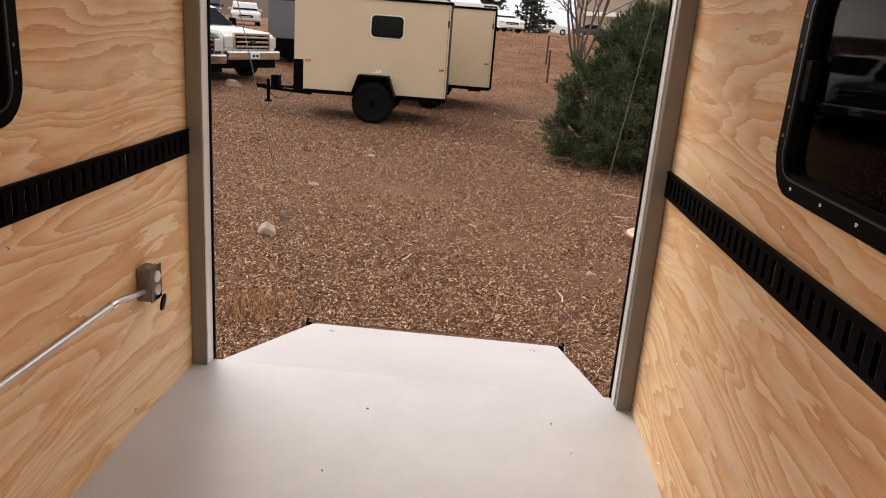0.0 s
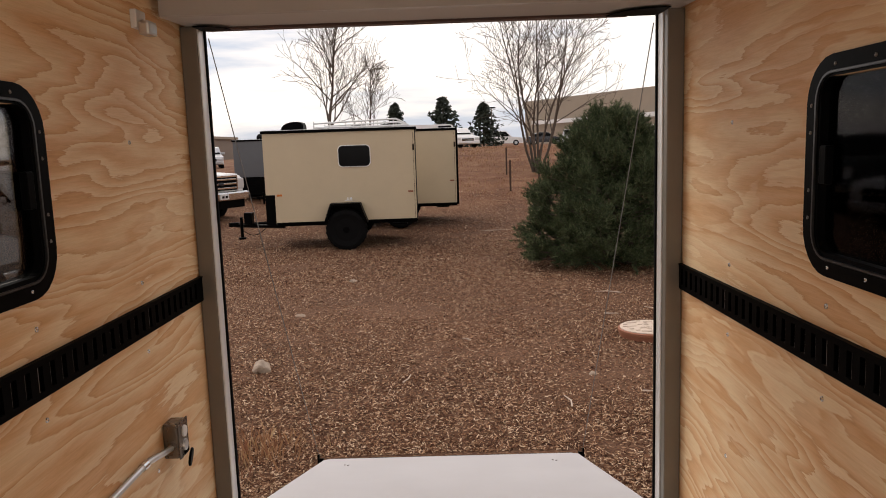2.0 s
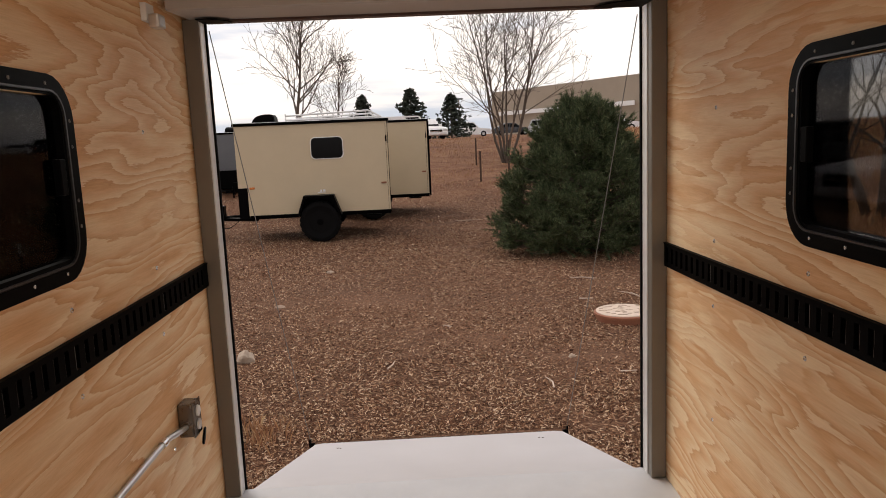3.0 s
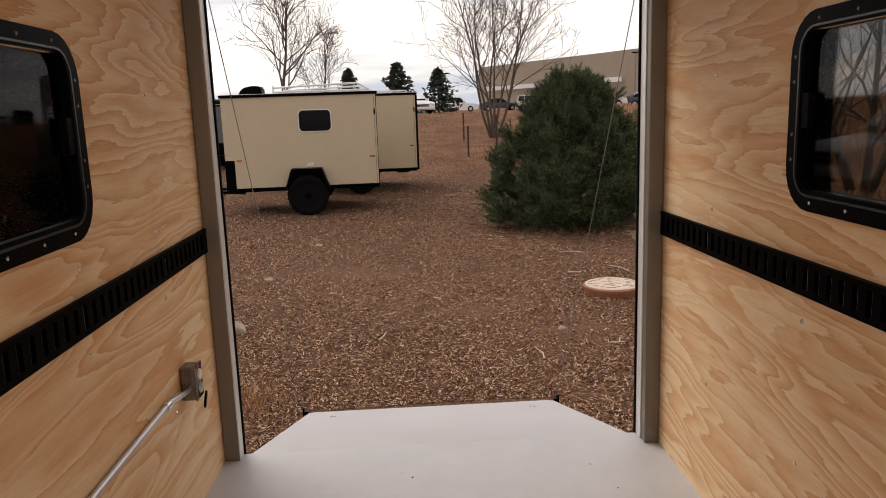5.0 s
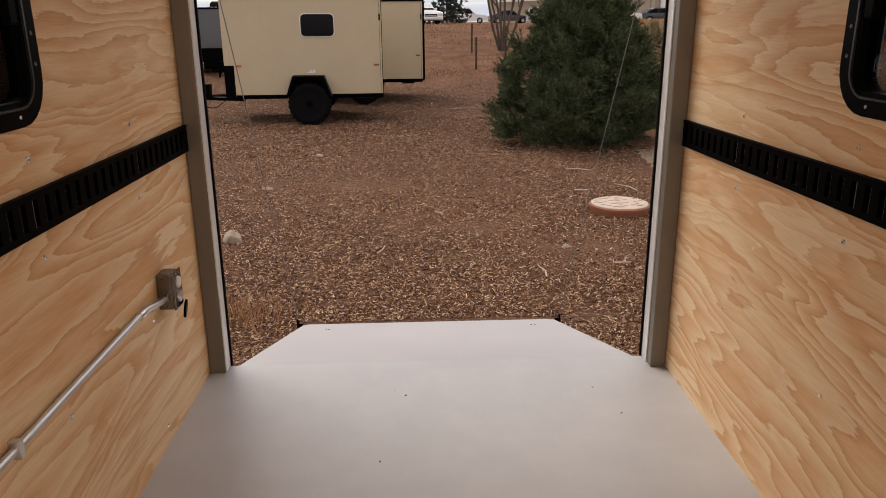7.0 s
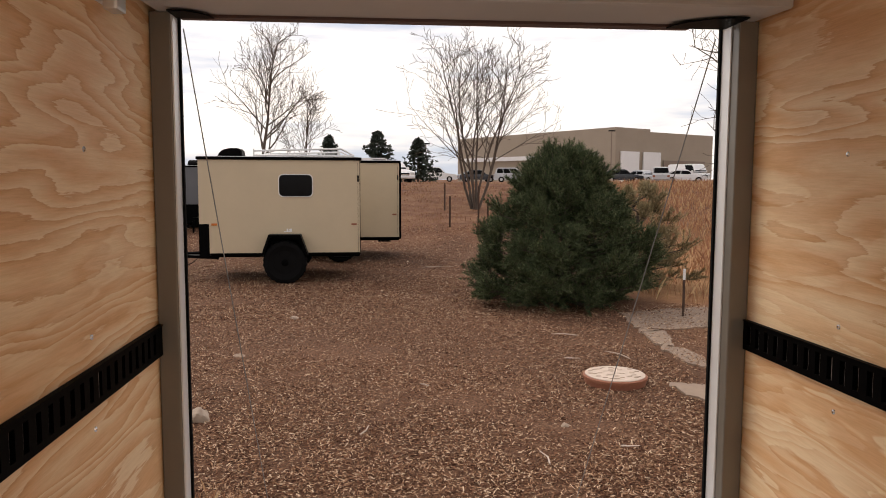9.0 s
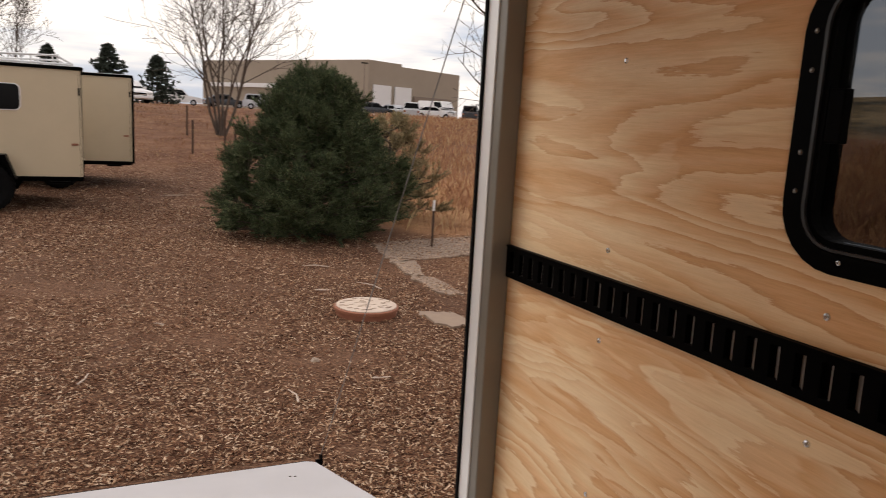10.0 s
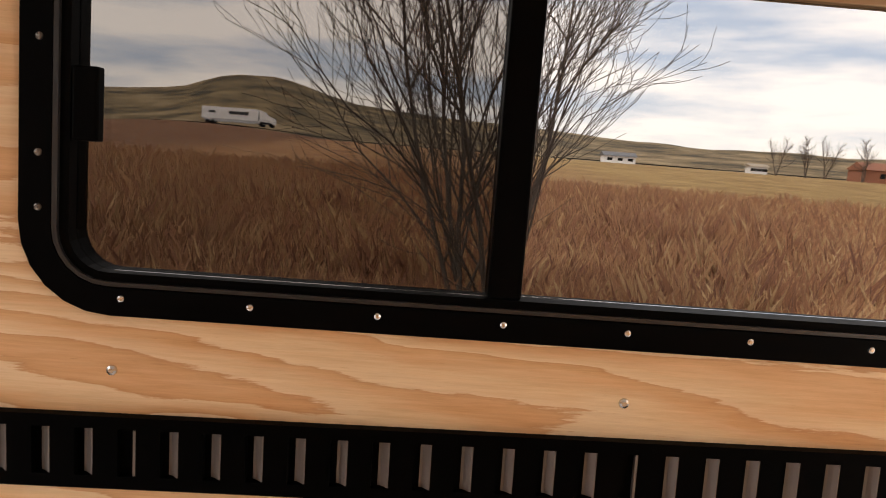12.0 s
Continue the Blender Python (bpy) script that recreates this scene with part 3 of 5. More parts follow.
# floor marks: leaf scraps
rng = random.Random(4)
crumb = bmesh.new()
for k in range(26):
    x, y = rng.uniform(-0.7, 0.7), rng.uniform(-2.2, -0.1)
    u, l = rng.uniform(0, 6.28), rng.uniform(0.003, 0.009)
    vs = [crumb.verts.new((x + l * math.cos(u + q) * w, y + l * math.sin(u + q) * w, 0.0012 + h)) for q, w, h in ((0, 1, 0.001), (2.6, 0.6, 0), (3.6, 0.9, 0.002), (5.2, 0.4, 0.003))]
    crumb.faces.new(vs)
tagged(link_mesh("leaf_crumbs", crumb, STEEL), "scattered dark leaf crumbs on the grey floor", "debris", kind="stuff")

# ramp door, folded down to the ground
RY, RZ = 1.815, -0.566
rp = thing("ramp_door", (0, 0.075, -0.012), "light grey ramp door folded down onto the mulch", "ramp door")
slope = math.atan2(RZ + 0.012, RY - 0.075)
length = math.hypot(RZ + 0.012, RY - 0.075)
bm = bmesh.new()
prism(bm, [(-0.79, 0.0), (0.79, 0.0), (0.80, length - 0.06), (0.765, length), (-0.765, length), (-0.80, length - 0.06)], -0.045, 0.0, "z")
rpm = pose(0, 0, 0, math.degrees(slope), 0, 0)
bm.transform(rpm)
part("panel", bm, RAMP_M, rp)
bm = boxes((-0.79, 0.79, -0.014, -0.003, -0.02, 0.006))
part("hinge", bm, BLACK, rp, "dark hinge line")
bm = boxes((-0.765, 0.765, length, length + 0.012, -0.046, 0.001))
bm.transform(rpm)
part("end_trim", bm, BLACK, rp, "dark edge trim")
for s in (1, -1):
    bm = boxes((s * 0.80, s * 0.835, length - 0.075, length - 0.055, -0.02, 0.012), (s * 0.825, s * 0.835, length - 0.085, length - 0.045, -0.01, 0.035))
    bm.transform(rpm)
    part("cable_bracket", bm, BLACK, rp, "small black cable bracket")
    c0 = Vector((s * 0.802, 0.09, 1.80)) - Vector((0, 0.075, -0.012))
    c1 = rpm @ Vector((s * 0.83, length - 0.065, 0.03))
    part("cable", rod(bmesh.new(), c0, c1, 0.002, sides=6), CABLE, rp, "thin steel cable")
for x, y in ((-0.6, 1.45), (0.6, 1.45), (-0.62, 1.47), (0.62, 1.43)):
    bm = bmesh.new()
    rod(bm, (x, y, 0.0), (x, y, 0.003), 0.006, sides=8)
    bm.transform(rpm)
    part("screw", bm, STEEL, rp)

# running gear under the floor
uc = thing("trailer_undercarriage", (0, 0, 0), "black steel undercarriage with two tyres under the trailer", "undercarriage", kind="structure")
part("chassis", boxes((-0.8, -0.7, BACK, 0.0, -0.17, -0.0905), (0.7, 0.8, BACK, 0.0, -0.17, -0.0905), (-0.7, 0.7, -0.1, 0.0, -0.17, -0.0905), (-0.7, 0.7, BACK, BACK + 0.1, -0.17, -0.0905)), BLACK, uc)
part("axle", rod(bmesh.new(), (-1.0, -2.4, GROUND + 0.385), (1.0, -2.4, GROUND + 0.385), 0.035, sides=10), BLACK, uc)
for s in (-1, 1):
    bm = bmesh.new()
    lathe(bm, [(0.2, -0.11), (0.34, -0.13), (0.385, -0.09), (0.385, 0.09), (0.34, 0.13), (0.2, 0.11)], 30)
    o = part("tyre", bm, RUBBER, uc)
    o.location = (s * 1.08, -2.4, GROUND + 0.385)
    part("fender", boxes((s * 0.932, s * 1.24, -2.85, -1.95, 0.22, 0.26)), BLACK, uc)
    part("prop", rod(bmesh.new(), (s * 0.4, BACK + 0.2, GROUND - 0.02), (s * 0.4, BACK + 0.2, -0.1), 0.03, sides=8), BLACK, uc)

# ---------------- outside ----------------
def tyre_and_rim(parent, at, radius, width, s=1, rim_mat=None):
    """A wheel with its axis along x: treaded tyre, rim and hub."""
    w = new("wheel")
    w.parent, w.location = parent, at
    bm = bmesh.new()
    h = width / 2
    lathe(bm, [(radius * 0.56, -h * 0.8), (radius * 0.80, -h), (radius * 0.96, -h * 0.86), (radius, -h * 0.6), (radius, h * 0.6), (radius * 0.96, h * 0.86), (radius * 0.80, h), (radius * 0.56, h * 0.8)], 48)
    for v in bm.verts:
        r = math.hypot(v.co.y, v.co.z)
        if r > radius * 0.95:
            k = round(math.atan2(v.co.z, v.co.y) / (2 * math.pi) * 48)
            f = 1.0 + (0.022 if k % 2 else -0.018)
            v.co.y *= f
            v.co.z *= f
    part("tyre", bm, RUBBER, w, "black knobbly tyre")
    bm = bmesh.new()
    lathe(bm, [(radius * 0.55, s * h * 0.75), (radius * 0.52, s * h * 0.4), (radius * 0.2, s * h * 0.35), (radius * 0.16, s * h * 0.8), (radius * 0.10, s * h * 0.85)], 24)
    for k in range(6):
        a = 2 * math.pi * k / 6
        rod(bm, (s * h * 0.45, radius * 0.16 * math.cos(a), radius * 0.16 * math.sin(a)), (s * h * 0.62, radius * 0.5 * math.cos(a), radius * 0.5 * math.sin(a)), 0.03, 0.03, 6)
    part("rim", bm, rim_mat or BLACK, w, "wheel rim")
    return w


def trailer(at, label, panel, size, turn=0, rack=True, group="parked trailers", win_x=-0.03):
    """Box trailer: its near long side faces -y, the hitch lies towards -x; the origin is on the ground below the middle."""
    L, D, H = size
    t = thing("box_trailer", at, label, "trailer", group, turn=turn)
    z0, z1 = 0.55, 0.55 + H
    a, b, y0, y1 = -L / 2, L / 2, -D / 2, D / 2
    bm = bmesh.new()
    prism(bm, [(a + 0.18, z0), (b, z0), (b, z1), (a, z1), (a, z0 + 0.56), (a + 0.18, z0 + 0.56)], y0, y1, "y")
    body = part("body", bm, panel, t)
    part("side_seam", boxes((b - 0.035, b - 0.03, y0 - 0.003, y0 - 0.0005, z0 + 0.02, z1 - 0.05)), BLACK, body)
    part("stone_guard", boxes((a - 0.01, a + 0.178, y0 + 0.001, y1 - 0.001, z0 - 0.04, z0 + 0.557)), BLACK, body, "black stone guard")
    part("roof", boxes((a - 0.03, b + 0.04, y0 - 0.03, y1 + 0.03, z1, z1 + 0.055), bevel=0.012), BLACK, t, "black roof trim")
    part("roof_skin", boxes((a, b, y0, y1, z1 + 0.056, z1 + 0.065)), WHITE, t)
    part("chassis", boxes((a + 0.2, b, y0 + 0.06, y1 - 0.06, z0 - 0.07, z0 - 0.001), (b - 0.5, b - 0.2, y0 + 0.02, y1 - 0.02, z0 - 0.1, z0 - 0.07)), BLACK, t)
    part("bottom_trim", boxes((a + 0.19, b, y0 - 0.006, y0 - 0.0005, z0 - 0.02, z0 + 0.012)), BLACK, t)
    part("rear_trim", boxes((b, b + (0.012 if rack else 0.05), y0, y1, z0 - 0.03, z1)), BLACK, t, "black rear frame")
    for s, yy in ((-1, y0), (1, y1)):
        wx, r = 0.09, 0.40
        w = tyre_and_rim(t, (wx, yy + s * 0.14, r), r, 0.27)
        w.rotation_euler = (0, 0, -math.pi / 2 if s < 0 else math.pi / 2)
        arch = bmesh.new()
        o = [(wx - 0.43, 0.53), (wx - 0.29, 0.92), (wx + 0.29, 0.92), (wx + 0.43, 0.53), (wx + 0.385, 0.53), (wx + 0.26, 0.875), (wx - 0.26, 0.875), (wx - 0.385, 0.53)]
        prism(arch, o, yy + s * 0.002, yy + s * 0.31, "y")
        part("fender", arch, BLACK, t, "black angular fender")
        well = bmesh.new()
        prism(well, [(wx - 0.384, 0.531), (wx - 0.259, 0.874), (wx + 0.259, 0.874), (wx + 0.384, 0.531)], yy + s * 0.0015, yy + s * 0.0065, "y")
        part("wheel_well", well, RUBBER, t, "black wheel well lining")
        part("marker_light", boxes((b - 0.16, b - 0.06, yy + s * 0.001, yy + s * 0.02, z0 + 0.53, z0 + 0.565), bevel=0.004), AMBER if s > 0 else LID_RIM, t, "small red marker light")
        part("marker_light", boxes((a + 0.22, a + 0.32, yy + s * 0.001, yy + s * 0.02, z0 + 0.53, z0 + 0.57), bevel=0.004), AMBER, t, "small amber marker light")
        part("badge", boxes((wx - 0.03, wx + 0.12, yy + s * 0.001, yy + s * 0.006, 0.955, 0.97), (wx + 0.02, wx + 0.05, yy + s * 0.001, yy + s * 0.006, 0.955, 1.015), (wx + 0.07, wx + 0.12, yy + s * 0.001, yy + s * 0.006, 0.975, 1.015)), WHITE, t, "small white badge")
        part("hinge", boxes((b - 0.045, b - 0.015, yy + s * 0.001, yy + s * 0.018, z1 - 0.4, z1 - 0.28)), BLACK, t)
        win = bmesh.new()
        q = rounded(win_x, win_x + 0.64, z0 + 1.06, z0 + 1.49, 0.09)
        prism(win, q, yy + s * 0.001, yy + s * 0.014, "y")
        wf = part("window", win, WHITE, t, "rounded window with a pale edge")
        win = bmesh.new()
        prism(win, rounded(win_x + 0.015, win_x + 0.625, z0 + 1.075, z0 + 1.475, 0.085), yy + s * 0.0145, yy + s * 0.018, "y")
        part("pane", win, CAR_GLASS, wf, "dark glass")
    # hitch
    bm = bmesh.new()
    for s in (-1, 1):
        rod(bm, (a + 0.25, s * 0.55, 0.44), (a - 0.85, 0, 0.44), 0.04, sides=6)
    box(bm, a - 1.0, a - 0.8, -0.06, 0.06, 0.42, 0.5)
    box(bm, a - 0.62, a - 0.46, -0.3, -0.1, 0.48, 0.72)
    part("tongue", bm, BLACK, t, "black drawbar with coupler")
    bm = bmesh.new()
    rod(bm, (a - 0.72, -0.12, 0.18), (a - 0.72, -0.12, 0.62), 0.033, sides=10)
    rod(bm, (a - 0.72, -0.12, 0.16), (a - 0.72, -0.12, 0.20), 0.08, sides=12)
    part("jack", bm, BLACK, t, "black tongue jack")
    bm = bmesh.new()
    prev = None
    for k in range(9):
        p = (a - 0.75 + 0.07 * k, -0.16, 0.40 - 0.16 * math.sin(math.pi * k / 8))
        if prev:
            rod(bm, prev, p, 0.008, sides=5)
        prev = p
    part("safety_chain", bm, BLACK, t)
    if rack:
        r = new("roof_rack")
        r.parent = t
        za, zb = z1 + 0.09, z1 + 0.22
        for yy in (y0 + 0.12, y1 - 0.12):
            bm = bmesh.new()
            rod(bm, (a + 1.0, yy, zb - 0.05), (b - 0.35, yy, zb), 0.018, sides=8)
            rod(bm, (a + 1.0, yy, za), (b - 0.10, yy, za), 0.018, sides=8)
            rod(bm, (b - 0.35, yy, zb), (b - 0.10, yy, za), 0.018, sides=8)
            for k in range(6):
                x = a + 1.0 + k * (L - 1.4) / 5
                rod(bm, (x, yy, z1 + 0.05), (x, yy, zb - 0.01), 0.013, sides=6)
            part("side_rail", bm, GALV, r, "pale metal roof rack rail")
        for k in range(7):
            x = a + 1.05 + k * (L - 1.5) / 6
            part("cross_bar", rod(bmesh.new(), (x, y0 + 0.1, za), (x, y1 - 0.1, za), 0.014, sides=6), GALV, r)
    bm = bmesh.new()
    q = [(a + 0.22, z1 + 0.056), (a + 0.24, z1 + 0.13), (a + 0.32, z1 + 0.21), (a + 0.46, z1 + 0.245), (a + 0.62, z1 + 0.245), (a + 0.68, z1 + 0.22), (a + 0.70, z1 + 0.056)]
    prism(bm, q, -0.25, 0.25, "y")
    bmesh.ops.bevel(bm, geom=list(bm.edges), offset=0.02, segments=2, affect="EDGES")
    part("roof_vent", bm, BLACK, t, "dark domed roof vent")
    return t


trailer((-2.17, 12.85, GROUND + 0.0), "beige box trailer with black fender and roof rack", BEIGE, (2.96, 2.0, 1.75), turn=2.5)
trailer((-1.29, 16.25, ground_z(-1.2, 16.2) - 0.02), "beige box trailer with black rear frame", BEIGE, (2.93, 2.0, 1.75), rack=False, win_x=-0.5)
trailer((-6.25, 23.7, ground_z(-6.2, 23) - 0.35), "charcoal grey box trailer with black lower panel", GREY_PANEL, (3.0, 2.0, 1.75), turn=90, rack=False)


# ---------------- vehicles ----------------
def pickup(at, turn, label, paint):
    """Pickup truck: nose towards -y, origin on the ground under its middle."""
    t = thing("pickup_truck", at, label, "pickup truck", "parked vehicles", turn=turn)
    bm = bmesh.new()
    prism(bm, [(-2.75, 0.55), (-2.85, 0.75), (-2.85, 1.12), (-2.72, 1.27), (-1.35, 1.36), (2.85, 1.36), (2.85, 0.6), (2.2, 0.55), (2.1, 0.9), (1.3, 0.9), (1.2, 0.5), (-1.3, 0.5), (-1.4, 0.92), (-2.3, 0.92), (-2.42, 0.55)], -0.98, 0.98, "x")
    bmesh.ops.bevel(bm, geom=list(bm.edges), offset=0.05, segments=2, affect="EDGES")
    part("body", bm, paint, t)
    bm = bmesh.new()
    prism(bm, [(-1.45, 1.35), (-0.75, 1.88), (0.75, 1.90), (0.95, 1.35)], -0.92, 0.92, "x")
    for v in bm.verts:
        if v.co.z > 1.6:
            v.co.x *= 0.82
    bmesh.ops.bevel(bm, geom=list(bm.edges), offset=0.05, segments=2, affect="EDGES")
    part("cab", bm, paint, t)
    bm = bmesh.new()
    a = [bm.verts.new(p) for p in ((-0.82, -1.43, 1.39), (0.82, -1.43, 1.39), (0.70, -0.83, 1.83), (-0.70, -0.83, 1.83))]
    f = bm.faces.new(a)
    bmesh.ops.solidify(bm, geom=[f], thickness=0.02)
    part("windscreen", bm, CAR_GLASS, t, "dark windscreen")
    for s in (-1, 1):
        for y0, y1 in ((-0.95, -0.12), (0.0, 0.72)):
            bm = bmesh.new()
            q = [bm.verts.new(p) for p in ((s * 0.925, y0 - (0.25 if y0 < -0.5 else 0), 1.42), (s * 0.925, y1, 1.42), (s * 0.80, y1, 1.80), (s * 0.80, y0 + 0.18, 1.80))]
            f = bm.faces.new(q)
            bmesh.ops.solidify(bm, geom=[f], thickness=0.012)
            part("side_window", bm, CAR_GLASS, t)
        part("headlight", boxes((s * 0.66, s * 0.95, -2.90, -2.80, 0.86, 1.16), bevel=0.03), LAMP_GLASS, t, "clear headlight")
        part("mirror", boxes((s * 0.98, s * 1.2, -1.15, -1.05, 1.36, 1.6), bevel=0.03), BLACK, t)
        for y in (-1.85, 1.7):
            tyre_and_rim(t, (s * 0.84, y, 0.40), 0.40, 0.27, s, SILVER)
    g = part("grille", boxes((-0.62, 0.62, -2.90, -2.82, 0.84, 1.20), bevel=0.03), BLACK, t, "black grille")
    for z in (0.90, 1.02, 1.14):
        part("grille_bar", boxes((-0.60, 0.60, -2.94, -2.905, z - 0.025, z + 0.025), bevel=0.008), CHROME, g, "chrome bar")
    part("grille_surround", boxes((-0.66, 0.66, -2.93, -2.84, 1.201, 1.245), (-0.66, -0.621, -2.93, -2.84, 0.80, 1.2), (0.621, 0.66, -2.93, -2.84, 0.80, 1.2)), CHROME, g)
    bm = bmesh.new()
    lathe(bm, [(0.10, -2.945), (0.10, -2.955), (0.06, -2.962)], 20, "y")
    bmesh.ops.scale(bm, vec=(1, 1, 0.5), verts=bm.verts)
    o = part("emblem", bm, DARK_PAINT, g, "dark oval emblem")
    o.location = (0, 0, 1.02)
    b = part("bumper", boxes((-1.0, 1.0, -3.02, -2.86, 0.56, 0.80), bevel=0.05), CHROME, t, "chrome front bumper")
    part("number_plate", boxes((-0.16, 0.16, -3.04, -3.022, 0.60, 0.75)), WHITE, b, "white plate with dark bars")
    part("plate_bar", boxes((-0.11, -0.02, -3.045, -3.041, 0.64, 0.70), (0.02, 0.11, -3.045, -3.041, 0.64, 0.70)), BLACK, b)
    part("air_dam", boxes((-0.92, 0.92, -2.9, -2.7, 0.34, 0.559)), BLACK, t)
    part("underbody", boxes((-0.7, 0.7, -2.6, 2.6, 0.36, 0.56)), BLACK, t)
    return t


def car(at, turn, label, paint, size=(1.85, 4.6, 1.5), van=False, tall=False, rack=False, group="vehicles in the far lot"):
    """Car, estate or van: nose towards -y, origin on the ground under its middle."""
    w, l, h = size
    t = thing("van" if van else "car", at, label, "van" if van else "car", group, turn=turn)
    hw, hl, belt = w / 2, l / 2, h * (0.60 if tall or van else 0.64)
    r = 0.33
    lower = [(-hl + 0.10, 0.26), (-hl, 0.42), (-hl, belt * 0.70), (-hl + 0.12, belt * 0.84), (-hl * 0.42, belt), (hl * 0.93, belt), (hl, belt * 0.85), (hl, 0.42), (hl - 0.08, 0.28)]
    for yc in (hl * 0.60, -hl * 0.63):
        lower += [(yc + (r + 0.06) * math.cos(a), 0.30 + (r + 0.06) * math.sin(a)) for a in (0.0, 0.7, 1.57, 2.44, 3.1416)]
    bm = prism(bmesh.new(), lower, -hw, hw, "x")
    for v in bm.verts:
        if v.co.z > belt * 0.95 or abs(v.co.y) > hl - 0.03:
            v.co.x *= 0.93
    part("body", bm, paint, t)
    front, back = (-0.80, 0.97) if van else (-0.42, 0.93 if tall else 0.80)
    f1, b1 = (-0.58, 0.95) if van else (-0.12, 0.84 if tall else 0.42)
    k = 0.80

    def upper(y, z, s):
        share = (z - belt) / (h - belt)
        return (s * hw * (0.92 + (k - 0.92) * share), y, z)

    prof = [(hl * front, belt - 0.01), (hl * (f1 - 0.05), h - 0.07), (hl * (f1 + 0.06), h), (hl * (b1 - 0.10), h), (hl * b1, h - 0.08), (hl * back, belt - 0.01)]
    bm = bmesh.new()
    sides = [[bm.verts.new(upper(y, z, s)) for y, z in prof] for s in (-1, 1)]
    bm.faces.new(sides[0])
    bm.faces.new(sides[1][::-1])
    for i in range(len(prof)):
        j = (i + 1) % len(prof)
        bm.faces.new((sides[0][i], sides[1][i], sides[1][j], sides[0][j]))
    bmesh.ops.recalc_face_normals(bm, faces=bm.faces)
    part("cabin", bm, paint, t)

    def pane(name, corners, off):
        bm = bmesh.new()
        f = bm.faces.new([bm.verts.new(Vector(c) + Vector(off)) for c in corners])
        bmesh.ops.solidify(bm, geom=[f], thickness=0.006)
        return part(name, bm, CAR_GLASS, t, "dark glass")

    za, zb = belt + 0.03, h - 0.13

    def along(p, q, z):
        return hl * (p + (q - p) * (z - belt) / (h - 0.07 - belt))

    ya, yb = along(front, f1, za), along(front, f1, zb)
    pane("windscreen", [upper(ya, za, -0.93), upper(ya, za, 0.93), upper(yb, zb, 0.9), upper(yb, zb, -0.9)], (0, -0.012, 0.012))
    ya, yb = along(back, b1, za), along(back, b1, zb)
    pane("rear_window", [upper(ya, za, 0.9), upper(ya, za, -0.9), upper(yb, zb, -0.88), upper(yb, zb, 0.88)], (0, 0.014, 0.01))
    splits = [(0.0, 0.30)] if van else ([(0.0, 0.36), (0.39, 0.68), (0.71, 0.97)] if tall else [(0.0, 0.5), (0.54, 1.0)])
    for s in (-1, 1):
        for p, q in splits:
            lo0, lo1 = along(front, f1, za) + 0.10, along(back, b1, za) - 0.12
            hi0, hi1 = along(front, f1, zb) + 0.06, along(back, b1, zb) - 0.08
            pane("side_window", [upper(lo0 + (lo1 - lo0) * p, za, s), upper(lo0 + (lo1 - lo0) * q, za, s), upper(hi0 + (hi1 - hi0) * q, zb, s), upper(hi0 + (hi1 - hi0) * p, zb, s)], (s * 0.008, 0, 0))
        for y in (-hl * 0.63, hl * 0.60):
            bm = lathe(bmesh.new(), [(0.18, s * 0.09), (r - 0.03, s * 0.11), (r, s * 0.07), (r, -s * 0.1)], 18)
            wheel = part("wheel", bm, RUBBER, t)
            wheel.location = (s * (hw - 0.11), y, r)
            part("rim", lathe(bmesh.new(), [(0.19, s * 0.085), (0.17, s * 0.10), (0.05, s * 0.095)], 14), SILVER, wheel, "pale alloy rim")
        part("headlight", boxes((s * hw * 0.58, s * hw * 0.92, -hl - 0.015, -hl + 0.12, belt * 0.60, belt * 0.76), bevel=0.02), LAMP_GLASS, t, "clear headlight")
        part("mirror", boxes((s * hw * 0.93, s * (hw + 0.16), hl * front + 0.25, hl * front + 0.34, belt, belt + 0.15), bevel=0.02), paint, t)
        part("tail_light", boxes((s * hw * 0.66, s * hw * 0.93, hl - 0.06, hl + 0.012, belt * 0.62, belt * 0.82), bevel=0.02), LID_RIM, t, "red tail light")
    part("grille", boxes((-hw * 0.5, hw * 0.5, -hl - 0.012, -hl + 0.08, belt * 0.48, belt * 0.72), bevel=0.02), BLACK, t, "dark grille")
    part("grille_bar", boxes((-hw * 0.48, hw * 0.48, -hl - 0.03, -hl - 0.013, belt * 0.58, belt * 0.62)), CHROME, t, "chrome grille bar")
    part("bumper", boxes((-hw * 0.94, hw * 0.94, -hl - 0.07, -hl + 0.10, 0.32, 0.50), bevel=0.03), paint, t)
    if rack:
        for s in (-1, 1):
            bm = rod(bmesh.new(), (s * hw * 0.72, hl * f1 + 0.25, h + 0.06), (s * hw * 0.72, hl * b1 - 0.3, h + 0.06), 0.02, sides=8)
            for y in (hl * f1 + 0.3, hl * b1 - 0.35):
                rod(bm, (s * hw * 0.72, y, h - 0.01), (s * hw * 0.72, y, h + 0.06), 0.018, sides=6)
            part("roof_rail", bm, BLACK, t, "black roof rail")
    return t


pickup((-8.9, 18.8, ground_z(-8.0, 18.0) - 0.03), 64, "white pickup truck with chrome grille on the dirt yard", WHITE)
pickup((-9.63, 16.6, ground_z(-8.8, 16.2) - 0.03), 64, "dark pickup truck parked beside another pickup", DARK_PAINT)
car((-9.5, 12.9, ground_z(-9.5, 12.9) - 0.01), 84, "grey estate car with a roof rack on the yard", SILVER, (1.95, 4.9, 1.86), tall=True, rack=True, group="parked vehicles")
car((-7.2, 6.6, ground_z(-7.2, 6.6) - 0.01), 82, "dark car with chrome grille parked on the yard", DARK_PAINT, (1.9, 4.8, 1.5), group="parked vehicles")

